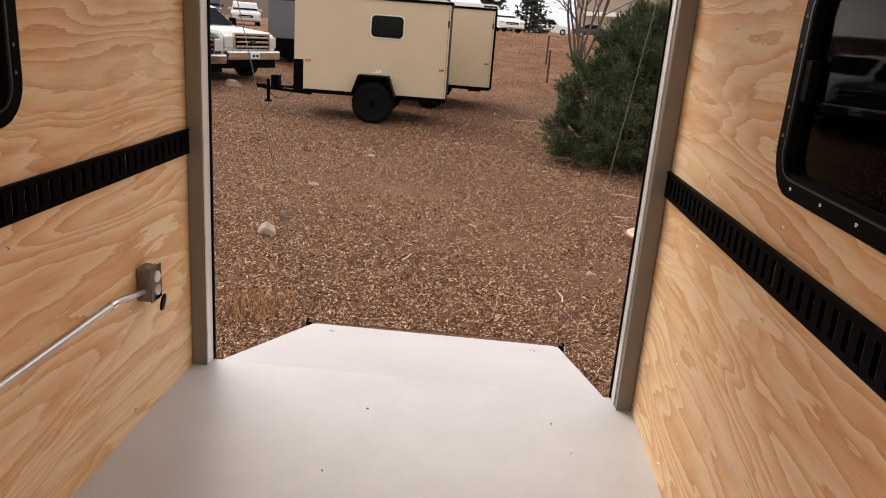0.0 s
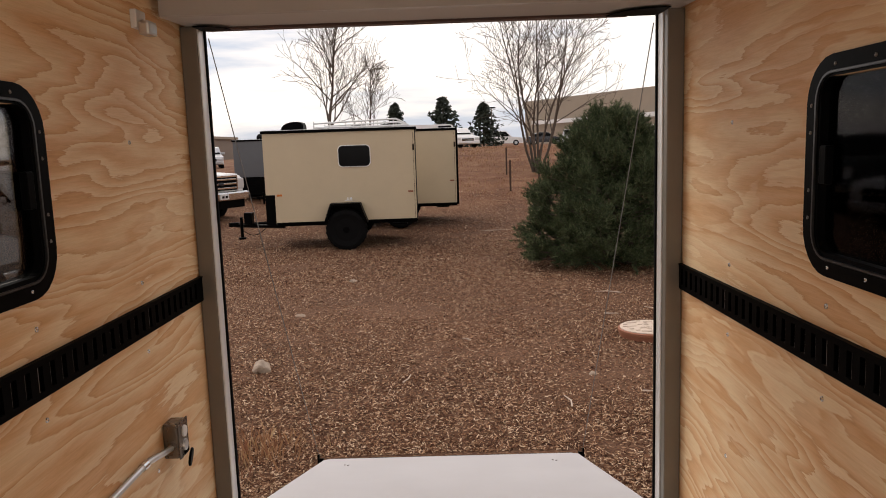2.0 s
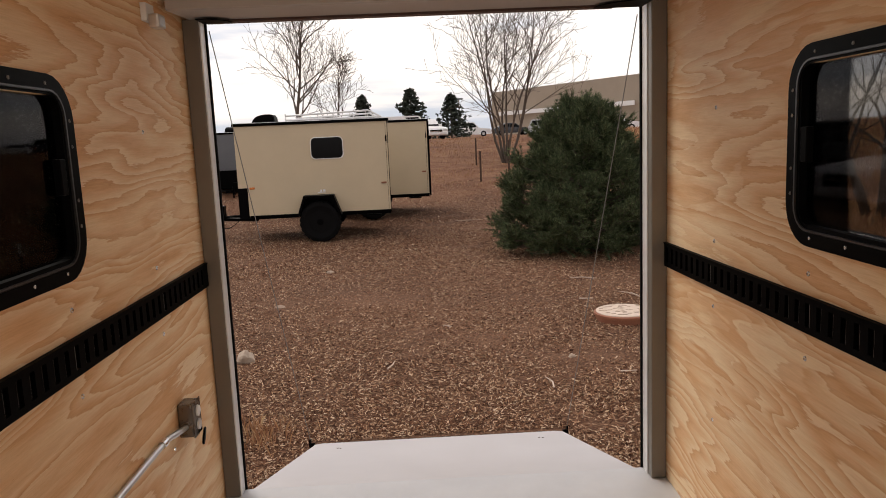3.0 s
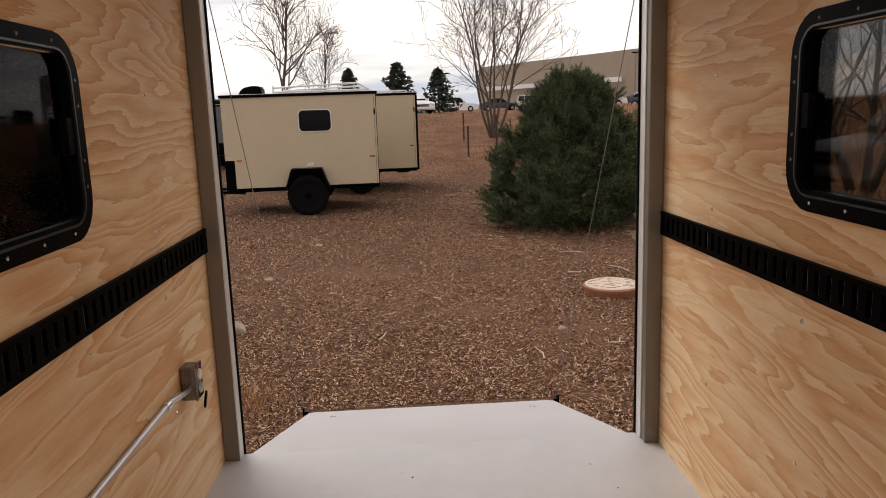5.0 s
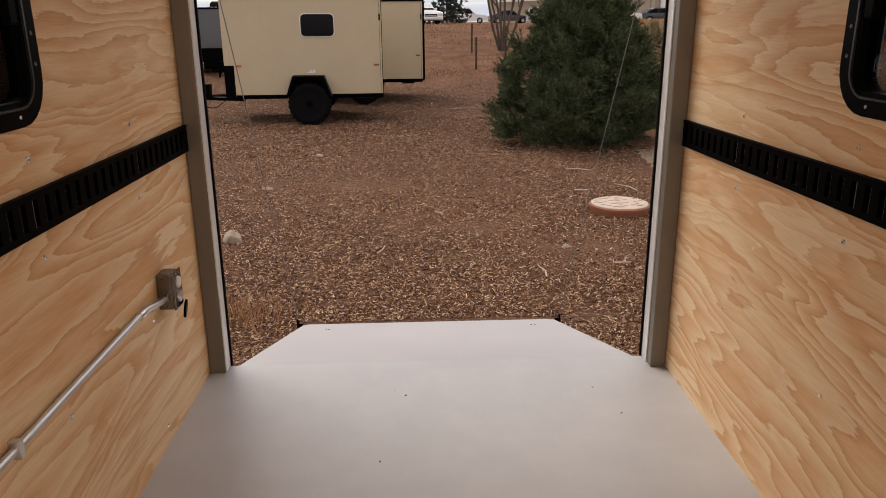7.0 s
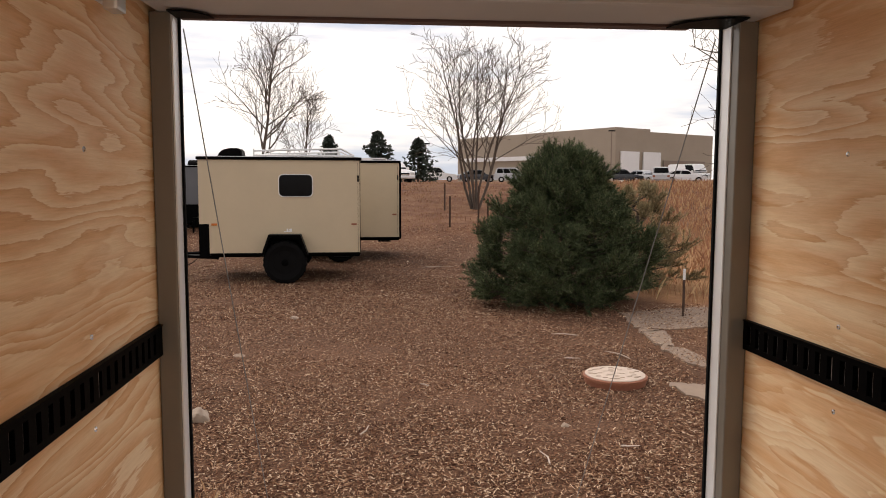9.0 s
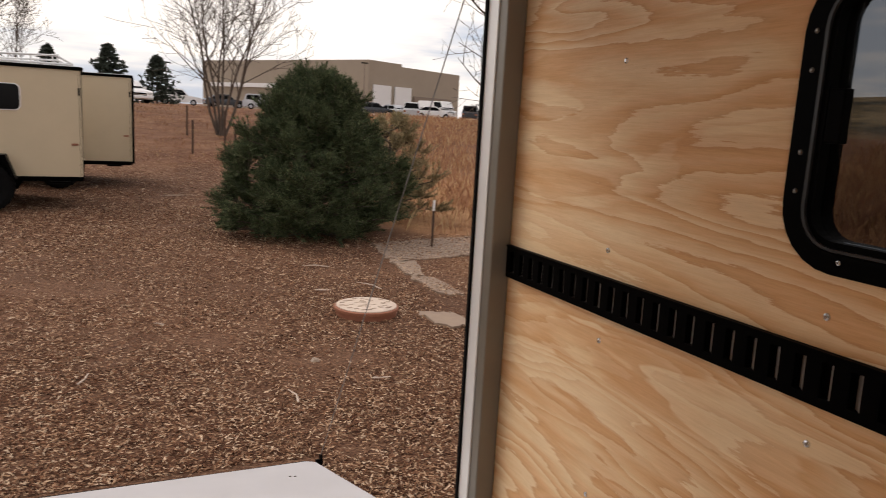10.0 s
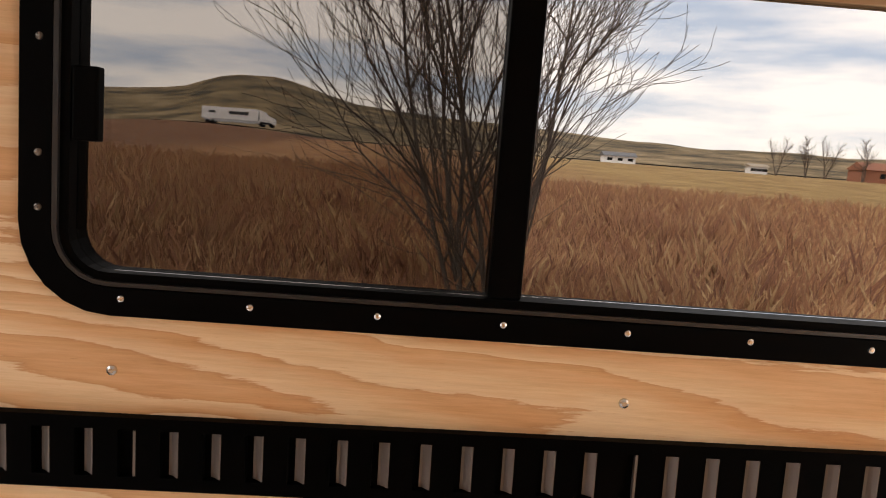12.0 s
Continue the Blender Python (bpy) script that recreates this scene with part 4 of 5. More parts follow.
# ---------------- plants ----------------
def tube_mesh(name, segs, material, parent, sides=5):
    """One mesh of tapered limbs, each a row (start, end, start radius, end radius)."""
    verts, faces = [], []
    for a, b, r0, r1 in segs:
        d = (b - a)
        if d.length < 1e-5:
            continue
        q = d.to_track_quat("Z", "Y")
        k = len(verts)
        for p, r in ((a, r0), (b, r1)):
            for i in range(sides):
                u = 2 * math.pi * i / sides
                verts.append(tuple(p + q @ Vector((r * math.cos(u), r * math.sin(u), 0))))
        for i in range(sides):
            j = (i + 1) % sides
            faces.append((k + i, k + j, k + sides + j, k + sides + i))
    me = bpy.data.meshes.new(name)
    me.from_pydata(verts, [], faces)
    for p in me.polygons:
        p.use_smooth = True
    me.materials.append(material)
    ob = new(name, me)
    ob.parent = parent
    return ob


def bare_tree(at, height, spread, seed, label, stems=1, levels=4, lean=0.0, low=0.25, thick=0.012, kids=(9, 6, 5, 4), fine=0.0035, group="bare trees"):
    rg = random.Random(seed)
    t = thing("bare_tree", at, label, "tree", group)
    wood, twigs = [], []

    def grow(p, d, length, r, level):
        n = 6 if level == 0 else 4
        pts = [p]
        cur, dirn = p.copy(), d.copy()
        for i in range(n):
            wob = 0.13 if level == 0 else 0.28
            dirn = (dirn + Vector((rg.uniform(-wob, wob), rg.uniform(-wob, wob), rg.uniform(-wob * 0.3, wob * 0.8)))).normalized()
            cur = cur + dirn * (length / n)
            pts.append(cur.copy())
        for i in range(n):
            a0, a1 = r * (1 - 0.8 * i / n), r * (1 - 0.8 * (i + 1) / n)
            (wood if level < 2 else twigs).append((pts[i], pts[i + 1], max(a0, fine), max(a1, fine * 0.8)))
        if level + 1 >= levels:
            return
        k = kids[level]
        for j in range(k):
            f = low + (1 - low) * (j + rg.random()) / k if level == 0 else 0.15 + 0.85 * (j + rg.random()) / k
            i = min(n - 1, int(f * n))
            base = pts[i].lerp(pts[i + 1], f * n - i)
            axis = (pts[i + 1] - pts[i]).normalized()
            side = axis.orthogonal().normalized()
            side.rotate(Matrix.Rotation(rg.uniform(0, 6.283), 3, axis))
            open_ = rg.uniform(0.55, 0.95) * spread
            nd = (axis * 0.62 + side * open_ + Vector((0, 0, 0.12))).normalized()
            share = 0.56 * (1.12 - 0.78 * f) if level == 0 else 0.58 * (1.1 - 0.5 * f)
            grow(base, nd, length * share, r * 0.42 * (1.15 - 0.5 * f), level + 1)

    for s in range(stems):
        a = 6.283 * s / stems + rg.uniform(0, 0.8)
        tilt = 0.0 if stems == 1 else rg.uniform(0.12, 0.42) * spread
        d = Vector((math.cos(a) * tilt + lean, math.sin(a) * tilt, 1)).normalized()
        p = Vector((math.cos(a) * 0.12, math.sin(a) * 0.12, -0.1)) if stems > 1 else Vector((0, 0, -0.1))
        grow(p, d, height * rg.uniform(0.85, 1.0), height * thick, 0)
    tube_mesh("trunk", wood, BARK, t, 6)
    tagged(tube_mesh("crown", twigs, TWIG, t, 4), "bare thin twigs")
    return t


def needle_bush(at, radius, height, seed, label, sprays, inner, material, name="pine_bush", category="bush", needle=0.15, loose=0.0):
    rg = random.Random(seed)
    t = thing(name, at, label, category)
    limbs = [(Vector((0, 0, -0.1)), Vector((0, 0, height * 0.8)), 0.07, 0.02)]
    verts, faces = [], []
    outline = [(0, 0.80), (0.12, 0.98), (0.25, 1.0), (0.38, 0.92), (0.52, 0.78), (0.68, 0.60), (0.84, 0.38), (0.94, 0.17), (1.01, 0.02)]

    def tuft(c, out, n, ln0, spread):
        for j in range(n):
            d = (out * rg.uniform(0.3, 1.0) + Vector((rg.gauss(0, spread), rg.gauss(0, spread), rg.gauss(0.1, spread * 0.8)))).normalized()
            side = d.cross(Vector((rg.gauss(0, 1), rg.gauss(0, 1), rg.gauss(0, 1)))).normalized() * ln0 * 0.045
            i = len(verts)
            ln = ln0 * rg.uniform(0.6, 1.15)
            verts.extend((tuple(c - side), tuple(c + side), tuple(c + d * ln)))
            faces.append((i, i + 1, i + 2))

    def hull(h, u):
        prof = 1.0
        for (h0, p0), (h1, p1) in zip(outline, outline[1:]):
            if h0 <= h <= h1:
                prof = p0 + (p1 - p0) * (h - h0) / (h1 - h0)
        lump = 0.97 + 0.24 * noise.noise(Vector((math.cos(u) * 1.6 + seed, math.sin(u) * 1.6, h * 3.0))) + 0.32 * noise.noise(Vector((math.cos(u) * 4.5, math.sin(u) * 4.5 + seed, h * 8.0)))
        return radius * prof * lump

    # shoots grow in clumps, each clump reaching up and outwards, with dark gaps between them
    n = max(14, sprays // 16)
    lobes = []
    for k in range(n):
        h = ((k + rg.random()) / n) ** 1.2 * 0.95
        lobes.append((h, k * 2.39996 + rg.uniform(-0.35, 0.35), rg.uniform(0.8, 1.25), rg.uniform(0.66, 0.95)))
    for k in range(sprays):
        h, u, big, deep = lobes[k % n]
        rr = hull(h, u) * (deep - loose * rg.random())
        mid = Vector((rr * math.cos(u), rr * math.sin(u), 0.06 + h * (height - 0.28)))
        out = Vector((math.cos(u) * (1 - 0.6 * h), math.sin(u) * (1 - 0.6 * h), 0.45 + 0.7 * h)).normalized()
        d = (out + Vector((rg.gauss(0, 0.42), rg.gauss(0, 0.42), rg.gauss(0.15, 0.35)))).normalized()
        ln = rg.uniform(0.20, 0.36) * big * (radius / 1.4) * (1.0 - 0.2 * h)
        tip = mid + d * ln
        if k < n:
            limbs.append((Vector((0, 0, max(0.05, mid.z - 0.3 * rr))), mid, 0.016, 0.007))
        limbs.append((mid, tip, 0.005, 0.003))
        for j in range(6):
            f = 0.2 + 0.8 * j / 5
            tuft(mid.lerp(tip, f), d, 9, needle * (1.1 - 0.3 * f), 0.45)
        tuft(tip, d, 8, needle * 0.8, 0.25)
    for k in range(inner):
        h, u = rg.random() * 0.9, rg.uniform(0, 6.283)
        rr = hull(h, u) * rg.uniform(0.3, 0.70)
        tuft(Vector((rr * math.cos(u), rr * math.sin(u), 0.04 + h * height * 0.95)), Vector((math.cos(u), math.sin(u), 0.4)).normalized(), 10, needle * 1.4, 0.8)
    tube_mesh("trunk", limbs, BARK, t, 5)
    me = bpy.data.meshes.new("crown")
    me.from_pydata(verts, [], faces)
    me.materials.append(material)
    o = new("crown", me)
    o.parent = t
    return t


def conifer(at, height, radius, seed, label):
    rg = random.Random(seed)
    t = thing("conifer", at, label, "tree", "far conifers")
    tube_mesh("trunk", [(Vector((0, 0, -0.3)), Vector((0, 0, height)), height * 0.03, 0.02)], BARK, t, 6)
    verts, faces = [], []
    for k in range(700):
        h = rg.random()
        z = height * (0.10 + 0.9 * h)
        rr = radius * (1.04 - h) ** 0.75 * rg.uniform(0.2, 1.0) * (0.75 + 0.5 * noise.noise(Vector((h * 9, seed, 0))) + 0.3 * rg.random()) * (0.8 + 0.4 * rg.random())
        u = rg.uniform(0, 6.283)
        c = Vector((rr * math.cos(u), rr * math.sin(u), z - rr * 0.2))
        for j in range(3):
            a = Vector((rg.gauss(0, 1), rg.gauss(0, 1), rg.gauss(0, 0.5))).normalized() * height * 0.055
            b = Vector((rg.gauss(0, 1), rg.gauss(0, 1), rg.gauss(0, 0.5))).normalized() * height * 0.03
            i = len(verts)
            verts += [tuple(c - a), tuple(c + b), tuple(c + a), tuple(c - b)]
            faces.append((i, i + 1, i + 2, i + 3))
    me = bpy.data.meshes.new("crown")
    me.from_pydata(verts, [], faces)
    me.materials.append(FAR_GREEN)
    o = new("crown", me)
    o.parent = t
    return t


def on_ground(x, y, sink=0.0):
    return (x, y, ground_z(x, y) - sink)


needle_bush(on_ground(2.62, 9.2), 1.38, 2.60, 5, "dense dark green pine bush on the mulch", 3600, 2800, NEEDLE, needle=0.115)
needle_bush(on_ground(4.45, 11.0), 1.25, 2.05, 8, "sparse olive yellow shrub beside the pine bush", 620, 200, OLIVE, "olive_shrub", "shrub", 0.11, 0.45)
bare_tree(on_ground(-6.1, 34), 7.7, 0.86, 11, "tall bare tree with upright grey twigs", 1, 4, 0, 0.2, 0.013, (22, 7, 4, 3), 0.0085)
bare_tree(on_ground(-4.1, 36), 4.8, 0.70, 12, "smaller bare tree behind the trailers", 1, 4, 0, 0.2, 0.012, (14, 6, 4, 3), 0.0085)
bare_tree(on_ground(3.6, 28), 6.9, 0.85, 13, "spreading bare tree with many stems", 8, 4, 0, 0.26, 0.0085, (8, 5, 3, 3), 0.0075)
bare_tree(on_ground(8.4, 10.6), 6.1, 1.15, 14, "bare tree with low drooping branches over dry grass", 4, 4, -0.14, 0.14, 0.013, (10, 5, 4, 3), 0.0042)
bare_tree(on_ground(6.3, -2.05), 4.7, 0.56, 15, "bare many-stemmed tree in reddish grass", 6, 4, 0, 0.12, 0.0062, (13, 7, 5, 4), 0.0024)
for k, (x, y, h, r) in enumerate(((-0.6, 70, 5.0, 3.1), (3.3, 70, 4.3, 2.6), (-5.4, 72, 4.6, 2.4))):
    conifer(on_ground(x, y, 0.1), h, r, 20 + k, "dark green conifer at the edge of the lot")

# dry grass and reeds beside the yard
def grass_stuff(name, label, material, seed, count, spot):
    """Thin bent blades; spot(rg) gives (x, y, height) or None."""
    rg = random.Random(seed)
    verts, faces = [], []
    n = 0
    while n < count:
        at = spot(rg)
        if at is None:
            continue
        x, y, h = at
        clump = noise.noise(Vector((x * 0.5, y * 0.5, 7.0)))
        if clump < -0.15 and rg.random() < 0.7:
            continue
        h *= 0.8 + 0.7 * max(0, clump)
        z = ground_z(x, y)
        u = rg.uniform(0, 6.283)
        w = 0.0012 + 0.00032 * math.hypot(x, y)
        dx, dy = math.cos(u) * w, math.sin(u) * w
        lx, ly = rg.gauss(0, 0.25) * h, rg.gauss(0, 0.25) * h
        i = len(verts)
        verts += [(x - dx, y - dy, z - 0.02), (x + dx, y + dy, z - 0.02), (x + lx * 0.4 + dx * 0.7, y + ly * 0.4 + dy * 0.7, z + h * 0.6), (x + lx, y + ly, z + h)]
        faces += [(i, i + 1, i + 2), (i, i + 2, i + 3)]
        n += 1
    me = bpy.data.meshes.new(name)
    me.from_pydata(verts, [], faces)
    me.materials.append(material)
    return tagged(new(name, me), label, "grass", kind="stuff")


def field_spot(rg, gold=False):
    x = 2.6 * 20 ** rg.random()
    y = rg.uniform(-1.15, 0.62) * (x + 3) + rg.uniform(-2, 2)
    if x < 3.4 + 0.5 * math.sin(y) or (y > 2.5 and x < 7.5):
        return None
    if (smoothstep(-0.2, -0.9, y / x) > rg.random()) != gold:
        return None
    return x, y, rg.uniform(0.35, 0.95) * (0.75 if gold else 1.0)


def rear_spot(rg):
    x, y = rg.uniform(4.2, 34), rg.uniform(8.4, 46)
    if (y > 12 and x < 4.6 + 0.22 * (y - 12)) or (y < 9.4 and x < 4.6):
        return None
    return x, y, rg.uniform(0.10, 0.42)


def slope_spot(rg):
    return rg.uniform(-4, 9), rg.uniform(21, 46), rg.uniform(0.03, 0.13)


def post_spot(rg):
    return -1.25 + rg.gauss(0, 0.12), 1.95 + rg.gauss(0, 0.14), rg.uniform(0.05, 0.14)


grass_stuff("field_grass", "tall dry reddish grass in the field", GRASS, 31, 110000, field_spot)
grass_stuff("golden_grass", "golden dry grass in the open field", PALE_GRASS, 35, 60000, lambda rg: field_spot(rg, True))
grass_stuff("pale_grass", "dry orange and straw coloured grass beyond the bush", PALE_GRASS, 32, 52000, rear_spot)
grass_stuff("slope_grass", "short dry grass on the dirt slope", GRASS, 33, 9000, slope_spot)
grass_stuff("grass_tuft", "small orange grass tuft in the mulch", PALE_GRASS, 34, 260, post_spot)


def wood_chips():
    rg = random.Random(41)
    verts, faces = [], []
    for k in range(560000):
        y = 0.9 + 11.5 * rg.random() ** 1.7
        grown = 1.0
        if k % 3 == 0:
            y, grown = rg.uniform(8, 23), 1.35
        x = rg.uniform(-2.2 - 0.45 * y, 2.2 + 0.45 * y)
        if x > 2.9 and y > 3.5 and (y > 8.8 or rg.random() < 0.55):
            continue
        if abs(x) < 0.84 and y < 1.86:
            continue
        bare = 0.8 * math.exp(-(((x - 1.35) / 0.5) ** 2 + ((y - 3.3) / 0.45) ** 2)) + 0.6 * math.exp(-(((x + 1.3) / 0.9) ** 2 + ((y - 6.3) / 0.7) ** 2))
        bare += 1.0 * max(0, noise.noise(Vector((x * 0.9, y * 1.3, 0.0))) - 0.02) + 0.9 * max(0, noise.noise(Vector((x * 2.6, y * 3.4, 5.0))) - 0.05)
        if rg.random() < min(0.9, bare):
            continue
        s = rg.uniform(0.5, 1.0) ** 2
        l, w = (0.0165 * s + 0.003) * grown, (0.0030 * s + 0.0016) * grown
        u, tilt, roll = rg.uniform(0, 6.283), rg.gauss(0, 0.28), rg.gauss(0, 0.4)
        c, sn = math.cos(u), math.sin(u)
        z = ground_z(x, y) + rg.uniform(0.0, 0.012) + (0.03 if x > 2.9 and y > 3.5 else 0.0)
        i = len(verts)
        for a, b, hh in ((-l, -w, 0), (l, -w * 0.5, 0.002), (l * 0.8, w, 0), (-l * 0.9, w * 0.7, 0.003)):
            verts.append((x + a * c - b * sn, y + a * sn + b * c, z + a * tilt + b * roll + hh))
        faces += [(i, i + 1, i + 2), (i, i + 2, i + 3)]
    me = bpy.data.meshes.new("wood_chips")
    me.from_pydata(verts, [], faces)
    me.materials.append(CHIP)
    return tagged(new("wood_chips", me), "loose brown and pale wood chip mulch", "mulch", kind="stuff")


wood_chips()


def rock(at, size, seed, label, material=None):
    bm = bmesh.new()
    bmesh.ops.create_icosphere(bm, subdivisions=3, radius=1.0)
    rr = random.Random(seed)
    cuts = [Vector((rr.gauss(0, 1), rr.gauss(0, 1), rr.gauss(0.2, 0.8))).normalized() for k in range(11)]
    for v in bm.verts:
        for cut in cuts:
            over = v.co.dot(cut) - 0.72
            if over > 0:
                v.co -= cut * over
        d = 1 + 0.30 * noise.noise(v.co * 1.1 + Vector((seed, 0, 0))) + 0.10 * noise.noise(v.co * 3.5 + Vector((0, seed, 0)))
        v.co = Vector((v.co.x * size[0], v.co.y * size[1], max(-0.4, v.co.z) * size[2])) * d
    ob = link_mesh("rock", bm, material or ROCK)
    ob.location = at
    return tagged(ob, label, "rock", "loose rocks")


rock(on_ground(-1.70, 3.74, -0.025), (0.095, 0.085, 0.105), 21, "pale angular rock lying on the mulch")
rock(on_ground(-1.45, 8.1, 0.0), (0.07, 0.05, 0.05), 5, "small white rock lying on the mulch")
rock(on_ground(-1.80, 5.95, 0.02), (0.14, 0.12, 0.04), 7, "flat dusty rock lying in the mulch", CONCRETE)
rock(on_ground(1.2, 3.4, 0.0), (0.035, 0.03, 0.03), 9, "small grey rock on bare soil")
rock(on_ground(0.95, 14.2, 0.03), (0.55, 0.25, 0.05), 11, "flat pale stone patch on the yard", CONCRETE)
rock(on_ground(-6.3, 16.0, -0.05), (0.25, 0.18, 0.13), 13, "pale block of stone near a trailer hitch", CONCRETE)

# loose sticks
rg = random.Random(77)
for x, y, l in ((1.75, 5.6, 0.22), (2.45, 5.5, 0.30), (0.9, 2.6, 0.16), (1.5, 2.9, 0.14), (-0.4, 3.3, 0.12), (2.2, 6.7, 0.35), (0.2, 4.6, 0.10)):
    bm = bmesh.new()
    u = rg.uniform(0, 6.283)
    p = [Vector((0, 0, 0)), Vector((l * 0.5 * math.cos(u), l * 0.5 * math.sin(u), 0.02)), Vector((l * math.cos(u + 0.3), l * math.sin(u + 0.3), 0.035))]
    rod(bm, p[0], p[1], 0.007, 0.006, 6)
    rod(bm, p[1], p[2], 0.006, 0.003, 6)
    st = link_mesh("stick", bm, LID_TOP)
    st.location = on_ground(x, y, -0.012)
    tagged(st, "pale broken stick lying on the mulch", "stick", "loose sticks")

# round access lid
ld = thing("access_lid", (2.0, 4.62, GROUND), "round pale lid with rust red rim in mulch", "access lid")
bm = bmesh.new()
lathe(bm, [(0.285, -0.05), (0.29, 0.045), (0.305, 0.05), (0.305, 0.075), (0.288, 0.082)], 40, "z")
part("rim", bm, LID_RIM, ld, "rust red plastic rim")
bm = bmesh.new()
lathe(bm, [(0.284, 0.07), (0.284, 0.088), (0.26, 0.095), (0.1, 0.099)], 40, "z")
part("top", bm, LID_TOP, ld, "pale fibrous cover")
rg = random.Random(3)
for k in range(46):
    a, r = rg.uniform(0, 6.283), 0.24 * math.sqrt(rg.random())
    x, y = r * math.cos(a), r * math.sin(a)
    part("tread_rib", boxes((x - 0.022, x + 0.022, y - 0.006, y + 0.006, 0.096, 0.104)), LID_TOP, ld)

# broken concrete edge beside the yard
def slab(pts, seed, label):
    rg = random.Random(seed)
    ragged = []
    for p, q in zip(pts, pts[1:] + pts[:1]):
        for i in range(7):
            f = i / 7
            ragged.append((p[0] + (q[0] - p[0]) * f + rg.uniform(-0.04, 0.04), p[1] + (q[1] - p[1]) * f + rg.uniform(-0.05, 0.05)))
    bm = bmesh.new()
    prism(bm, ragged, GROUND - 0.06, GROUND + 0.02, "z")
    return tagged(link_mesh("concrete_slab", bm, CONCRETE), label, "concrete slab", "broken slabs")


slab([(3.25, 8.2), (3.05, 7.1), (3.6, 7.0), (4.6, 7.3), (5.6, 7.9), (5.2, 8.7), (4.1, 8.5)], 1, "dusty pale concrete slab beside the pine bush")
slab([(3.08, 7.05), (2.98, 6.1), (3.18, 6.05), (3.40, 6.95)], 2, "narrow dusty concrete strip along the mulch")
slab([(2.97, 6.02), (3.0, 5.15), (3.26, 5.1), (3.22, 5.95)], 2, "narrow dusty concrete strip along the mulch")
slab([(2.48, 4.5), (2.50, 4.05), (2.82, 3.95), (2.80, 4.42)], 2, "small broken concrete piece in the mulch")

# steel stakes
def stake(at, height, label, tip=True):
    t = thing("steel_stake", at, label, "stake", "steel stakes")
    w, top = (0.017, height * 0.78) if tip else (0.032, height)
    bm = boxes((-w, w, -0.004, 0.004, -0.2, top), (-0.004, 0.004, 0.0045, 0.03, -0.2, top))
    part("shaft", bm, STEEL, t)
    if tip:
        part("tip", boxes((-w - 0.001, w + 0.001, -0.005, 0.005, height * 0.781, height)), WHITE, t, "white painted tip")
    return t


stake(on_ground(4.03, 7.85), 0.70, "dark steel stake with white tip in slab")
for x, y, h in ((2.05, 22.5, 1.05), (3.5, 21.5, 0.85), (3.35, 22.6, 0.95), (3.75, 22.2, 0.8), (3.15, 23.5, 1.3), (2.3, 27.5, 1.1), (4.1, 22.9, 0.9)):
    stake(on_ground(x, y), h, "rusty steel fence stake on the slope", False)

# ---------------- far lot ----------------
LOT = ground_z(20, 70)
for k, (x, y, turn, paint, van, label) in enumerate((
        (20.6, 74, 80, WHITE, False, "white car parked in the far lot"), (25.5, 76, 95, DARK_PAINT, False, "dark car parked in the far lot"),
        (29.6, 75, 160, SILVER, False, "silver car parked in the far lot"), (33.0, 77, 75, WHITE, False, "white car parked in the far lot"),
        (37.4, 76, 150, DARK_PAINT, False, "dark car parked in the far lot"), (41.2, 78, 90, WHITE, False, "white car parked in the far lot"),
        (35.6, 82, 20, WHITE, True, "white van parked in the far lot"), (31.0, 84, 30, SILVER, False, "silver car parked in the far lot"),
        (6.2, 84, 85, WHITE, False, "white car parked in the far lot"), (11.2, 86, 95, DARK_PAINT, False, "dark car parked in the far lot"),
        (15.2, 84, 80, SILVER, False, "silver car parked in the far lot"), (0.5, 52, 20, WHITE, False, "white car parked on the rise"),
        (-1.4, 66, 90, WHITE, True, "white van standing behind the trailers"), (-16.6, 48, 20, SILVER, False, "silver car parked behind the yard"),
        (-18.8, 47, 20, DARK_PAINT, False, "dark car parked behind the yard"))):
    car(on_ground(x, y, 0.02), turn, label, paint, (2.0, 5.2, 2.2) if van else (1.85, 4.6, (1.72, 1.46)[k % 2]), van, k % 2 == 0)

bd = thing("warehouse", (0, 0, LOT), "tan warehouse with white dock doors behind the lot", "building")
A, B, C = Vector((34.2, 105)), Vector((14.5, 141)), Vector((55.0, 118))
def quad_wall(bm, p, q, z0, z1, thick=0.4):
    d = (q - p).normalized()
    n = Vector((-d.y, d.x)) * thick
    prism(bm, [tuple(p), tuple(q), tuple(q + n), tuple(p + n)], z0, z1, "z")
    return bm
bm = bmesh.new()
D = B + (C - A)
prism(bm, [tuple(A), tuple(C), tuple(D), tuple(B)], -1.0, 7.7, "z")
part("wall", bm, TAN_WALL, bd)
u1, u2 = (B - A).normalized(), (C - A).normalized()
n1, n2 = Vector((u1.y, -u1.x)), Vector((u2.y, -u2.x))
if n1.dot(Vector((0, -1))) < 0:
    n1 = -n1
if n2.dot(Vector((0, -1))) < 0:
    n2 = -n2
bm = bmesh.new()
q0 = A + u2 * 8
prism(bm, [tuple(A), tuple(q0), tuple(q0 + u1 * 41), tuple(A + u1 * 41)], 7.71, 8.1, "z")
part("parapet", bm, TAN_WALL, bd)
bm = bmesh.new()
quad_wall(bm, A + n1 * 0.45 + u1 * 3, A + n1 * 0.45 + u1 * 38, 3.6, 4.3, 0.2)
part("canopy", bm, WHITE, bd, "pale canopy")
for a0, a1 in ((1.0, 5.2), (6.2, 10.4)):
    bm = bmesh.new()
    quad_wall(bm, A + n2 * 0.3 + u2 * a0, A + n2 * 0.3 + u2 * a1, -0.5, 4.6, 0.2)
    part("dock_door", bm, WHITE, bd, "white roller door")
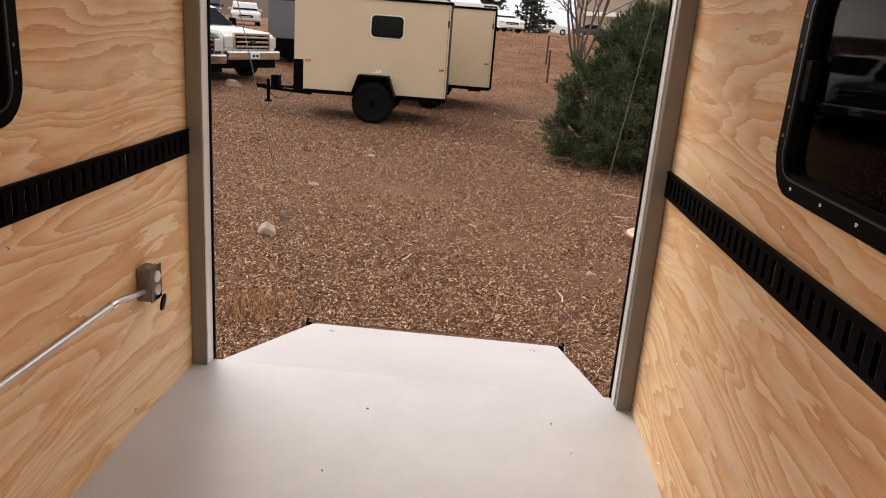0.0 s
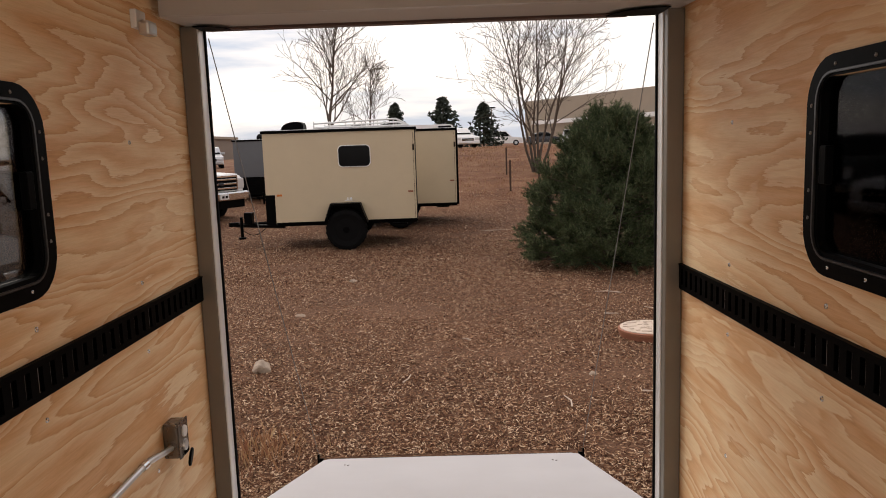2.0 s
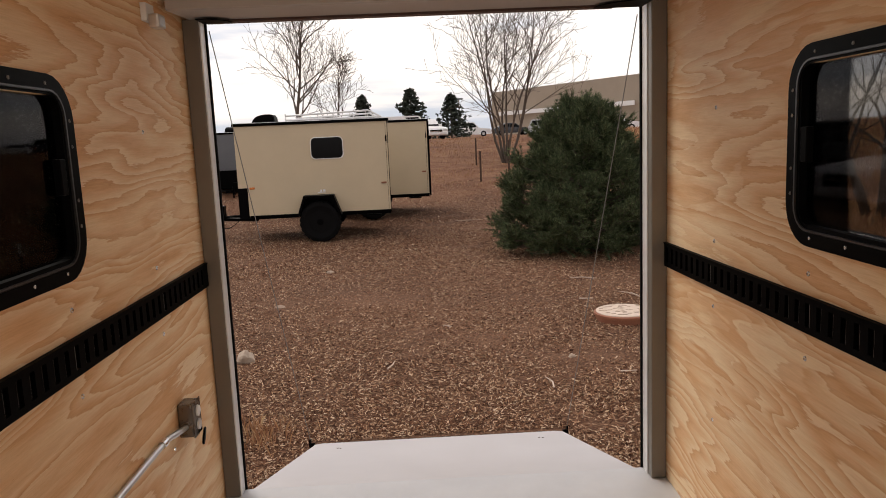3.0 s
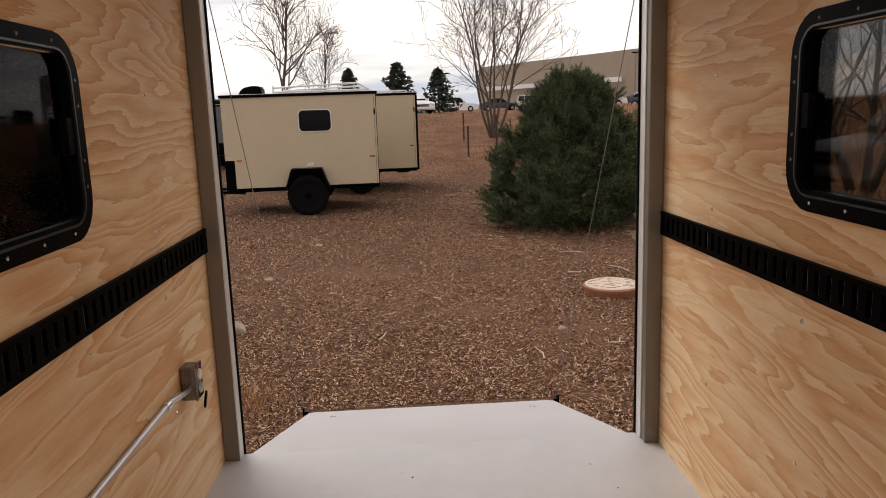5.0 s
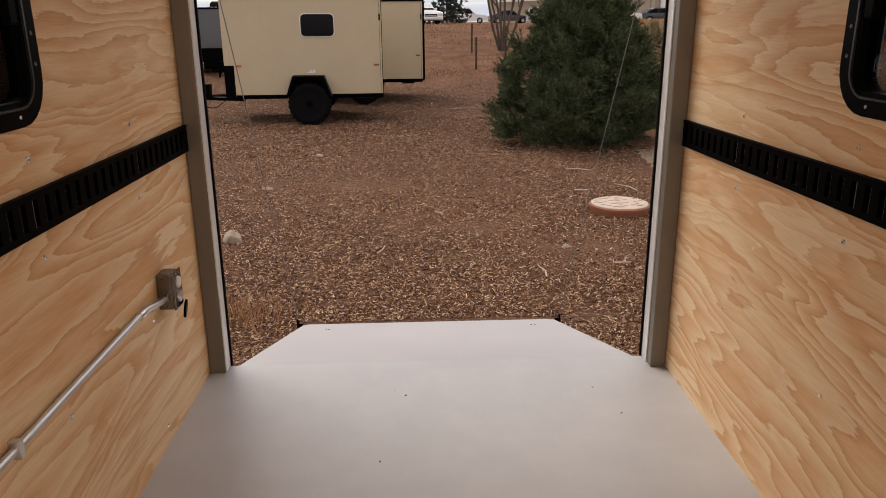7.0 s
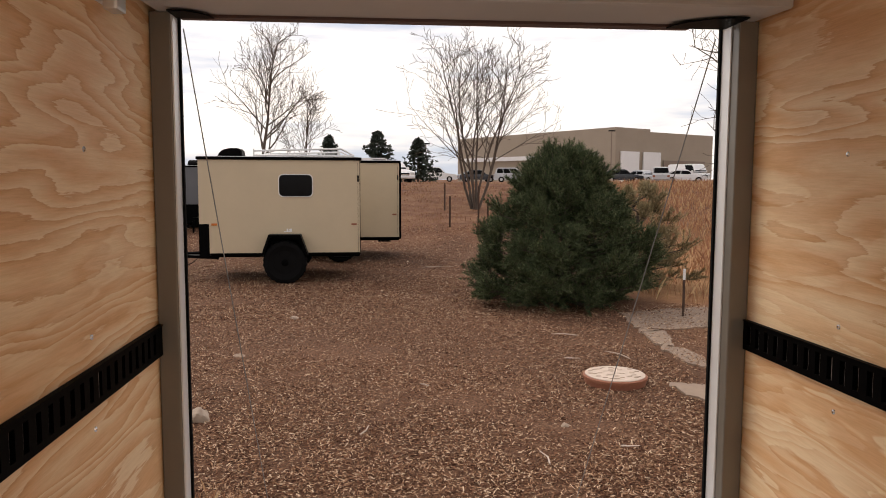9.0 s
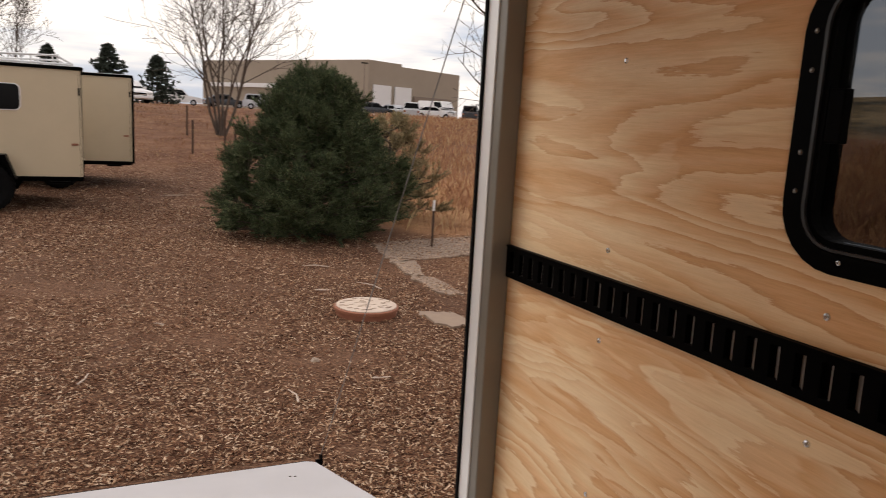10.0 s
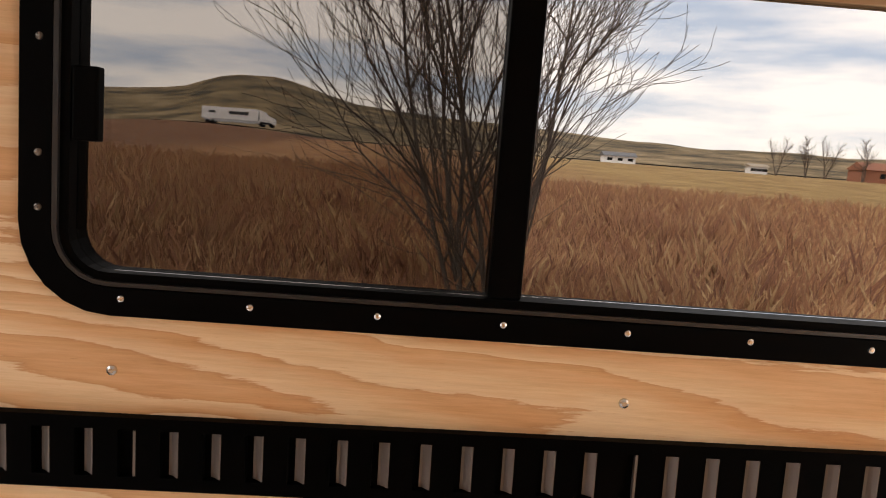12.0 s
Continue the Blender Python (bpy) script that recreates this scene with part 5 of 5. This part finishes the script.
bm = bmesh.new()
quad_wall(bm, A + n2 * 0.3 + u2 * 11.2, A + n2 * 0.3 + u2 * 22, -0.5, 3.4, 0.2)
part("lower_band", bm, TAN_DARK, bd, "brown lower wall band")
bd2 = thing("low_building", (-45, 110, LOT - 2.2), "tan low building on the horizon", "building")
part("wall", boxes((-9, 9, 0, 12, -1, 4.6)), TAN_DARK, bd2)
part("roof", boxes((-9.3, 9.3, -0.3, 12.3, 4.61, 5.0)), TAN_WALL, bd2)
for k, (x, y, h) in enumerate(((4.9, 84, 4.4), (32.0, 100, 7.2))):
    lp = thing("light_pole", on_ground(x, y, 0.1), "slim dark light pole in the lot", "light pole", "light poles")
    part("pole", rod(bmesh.new(), (0, 0, 0), (0, 0, h), 0.09, 0.06, 8), TAN_DARK, lp)
    part("lamp_head", boxes((-0.45, 0.45, -0.15, 0.15, h, h + 0.15)), BLACK, lp)

# ---------------- beyond the window: road, lorry, farm ----------------
def road_strip():
    verts, faces = [], []
    n = 80
    for i in range(n + 1):
        y = -300 + 500 * i / n
        for x in (181.0, 196.0):
            verts.append((x, y, max(ground_z(181, y), ground_z(196, y), ground_z(188, y)) + 0.35))
    for i in range(n):
        a = 2 * i
        faces.append((a, a + 1, a + 3, a + 2))
    me = bpy.data.meshes.new("road")
    me.from_pydata(verts, [], faces)
    me.materials.append(surface("far_asphalt", (0.10, 0.095, 0.09), (0.14, 0.13, 0.125), 0.8, 0, 1, 0.05))
    return tagged(new("road", me), "grey highway across the foot of the hills", "road", kind="structure")


road_strip()
lz = ground_z(187, 45) + 0.4
lo = thing("semi_truck", (186, 45, lz), "white semi truck with long box trailer on highway", "truck", turn=180)
part("box", boxes((-1.3, 1.3, -8.2, 5.5, 1.25, 4.1), bevel=0.05), WHITE, lo, "white trailer box with dark bars")
part("lettering_bar", boxes((1.302, 1.32, -1.5, 3.2, 2.5, 3.3)), DARK_PAINT, lo)
part("lettering_bar", boxes((1.302, 1.32, -6.5, -4.8, 2.6, 3.2)), DARK_PAINT, lo)
bm = bmesh.new()
prism(bm, [(5.9, 0.7), (5.9, 3.9), (7.0, 3.7), (7.7, 2.7), (9.5, 2.2), (9.6, 0.7)], -1.2, 1.2, "x")
part("cab", bm, WHITE, lo)
part("skirt", boxes((-1.2, 1.2, -7.5, 8.8, 0.6, 1.2)), SILVER, lo)
for y in (-6.8, -5.5, 6.4, 8.7):
    for s in (-1, 1):
        bm = bmesh.new()
        lathe(bm, [(0.2, s * 0.1), (0.5, s * 0.14), (0.5, -s * 0.14)], 14)
        o = part("wheel", bm, RUBBER, lo)
        o.location = (s * 1.1, y, 0.5)


def farmhouse(at, size, label, wall, roof):
    w, d, h = size
    t = thing("farm_building", at, label, "building", "far farm buildings")
    part("wall", boxes((-w / 2, w / 2, -d / 2, d / 2, -1, h)), wall, t)
    bm = bmesh.new()
    prism(bm, [(-w / 2 - 0.4, h), (0, h + w * 0.25), (w / 2 + 0.4, h)], -d / 2 - 0.4, d / 2 + 0.4, "y")
    part("roof", bm, roof, t)
    for k in range(3):
        y = -d / 2 + d * (k + 0.5) / 3
        part("window", boxes((-w / 2 - 0.05, -w / 2 - 0.001, y - 0.6, y + 0.6, h * 0.35, h * 0.75)), CAR_GLASS, t)
    return t


farmhouse(on_ground(168, -46), (4, 7, 1.5), "white farm house with a low grey roof", WHITE, GREY_PANEL)
farmhouse(on_ground(172, -80), (3, 4, 1.6), "small pale farm shed", WHITE, TAN_WALL)
farmhouse(on_ground(160, -108), (7, 22, 2.6), "long dark red barn beside bare trees", LID_RIM, LID_RIM)
for k, (x, y) in enumerate(((158, -78), (157, -84), (160, -90), (156, -96))):
    bare_tree(on_ground(x, y), 8.5, 0.9, 60 + k, "far bare tree near the barn", 2, 3, 0, 0.2, 0.02, (12, 8, 4))
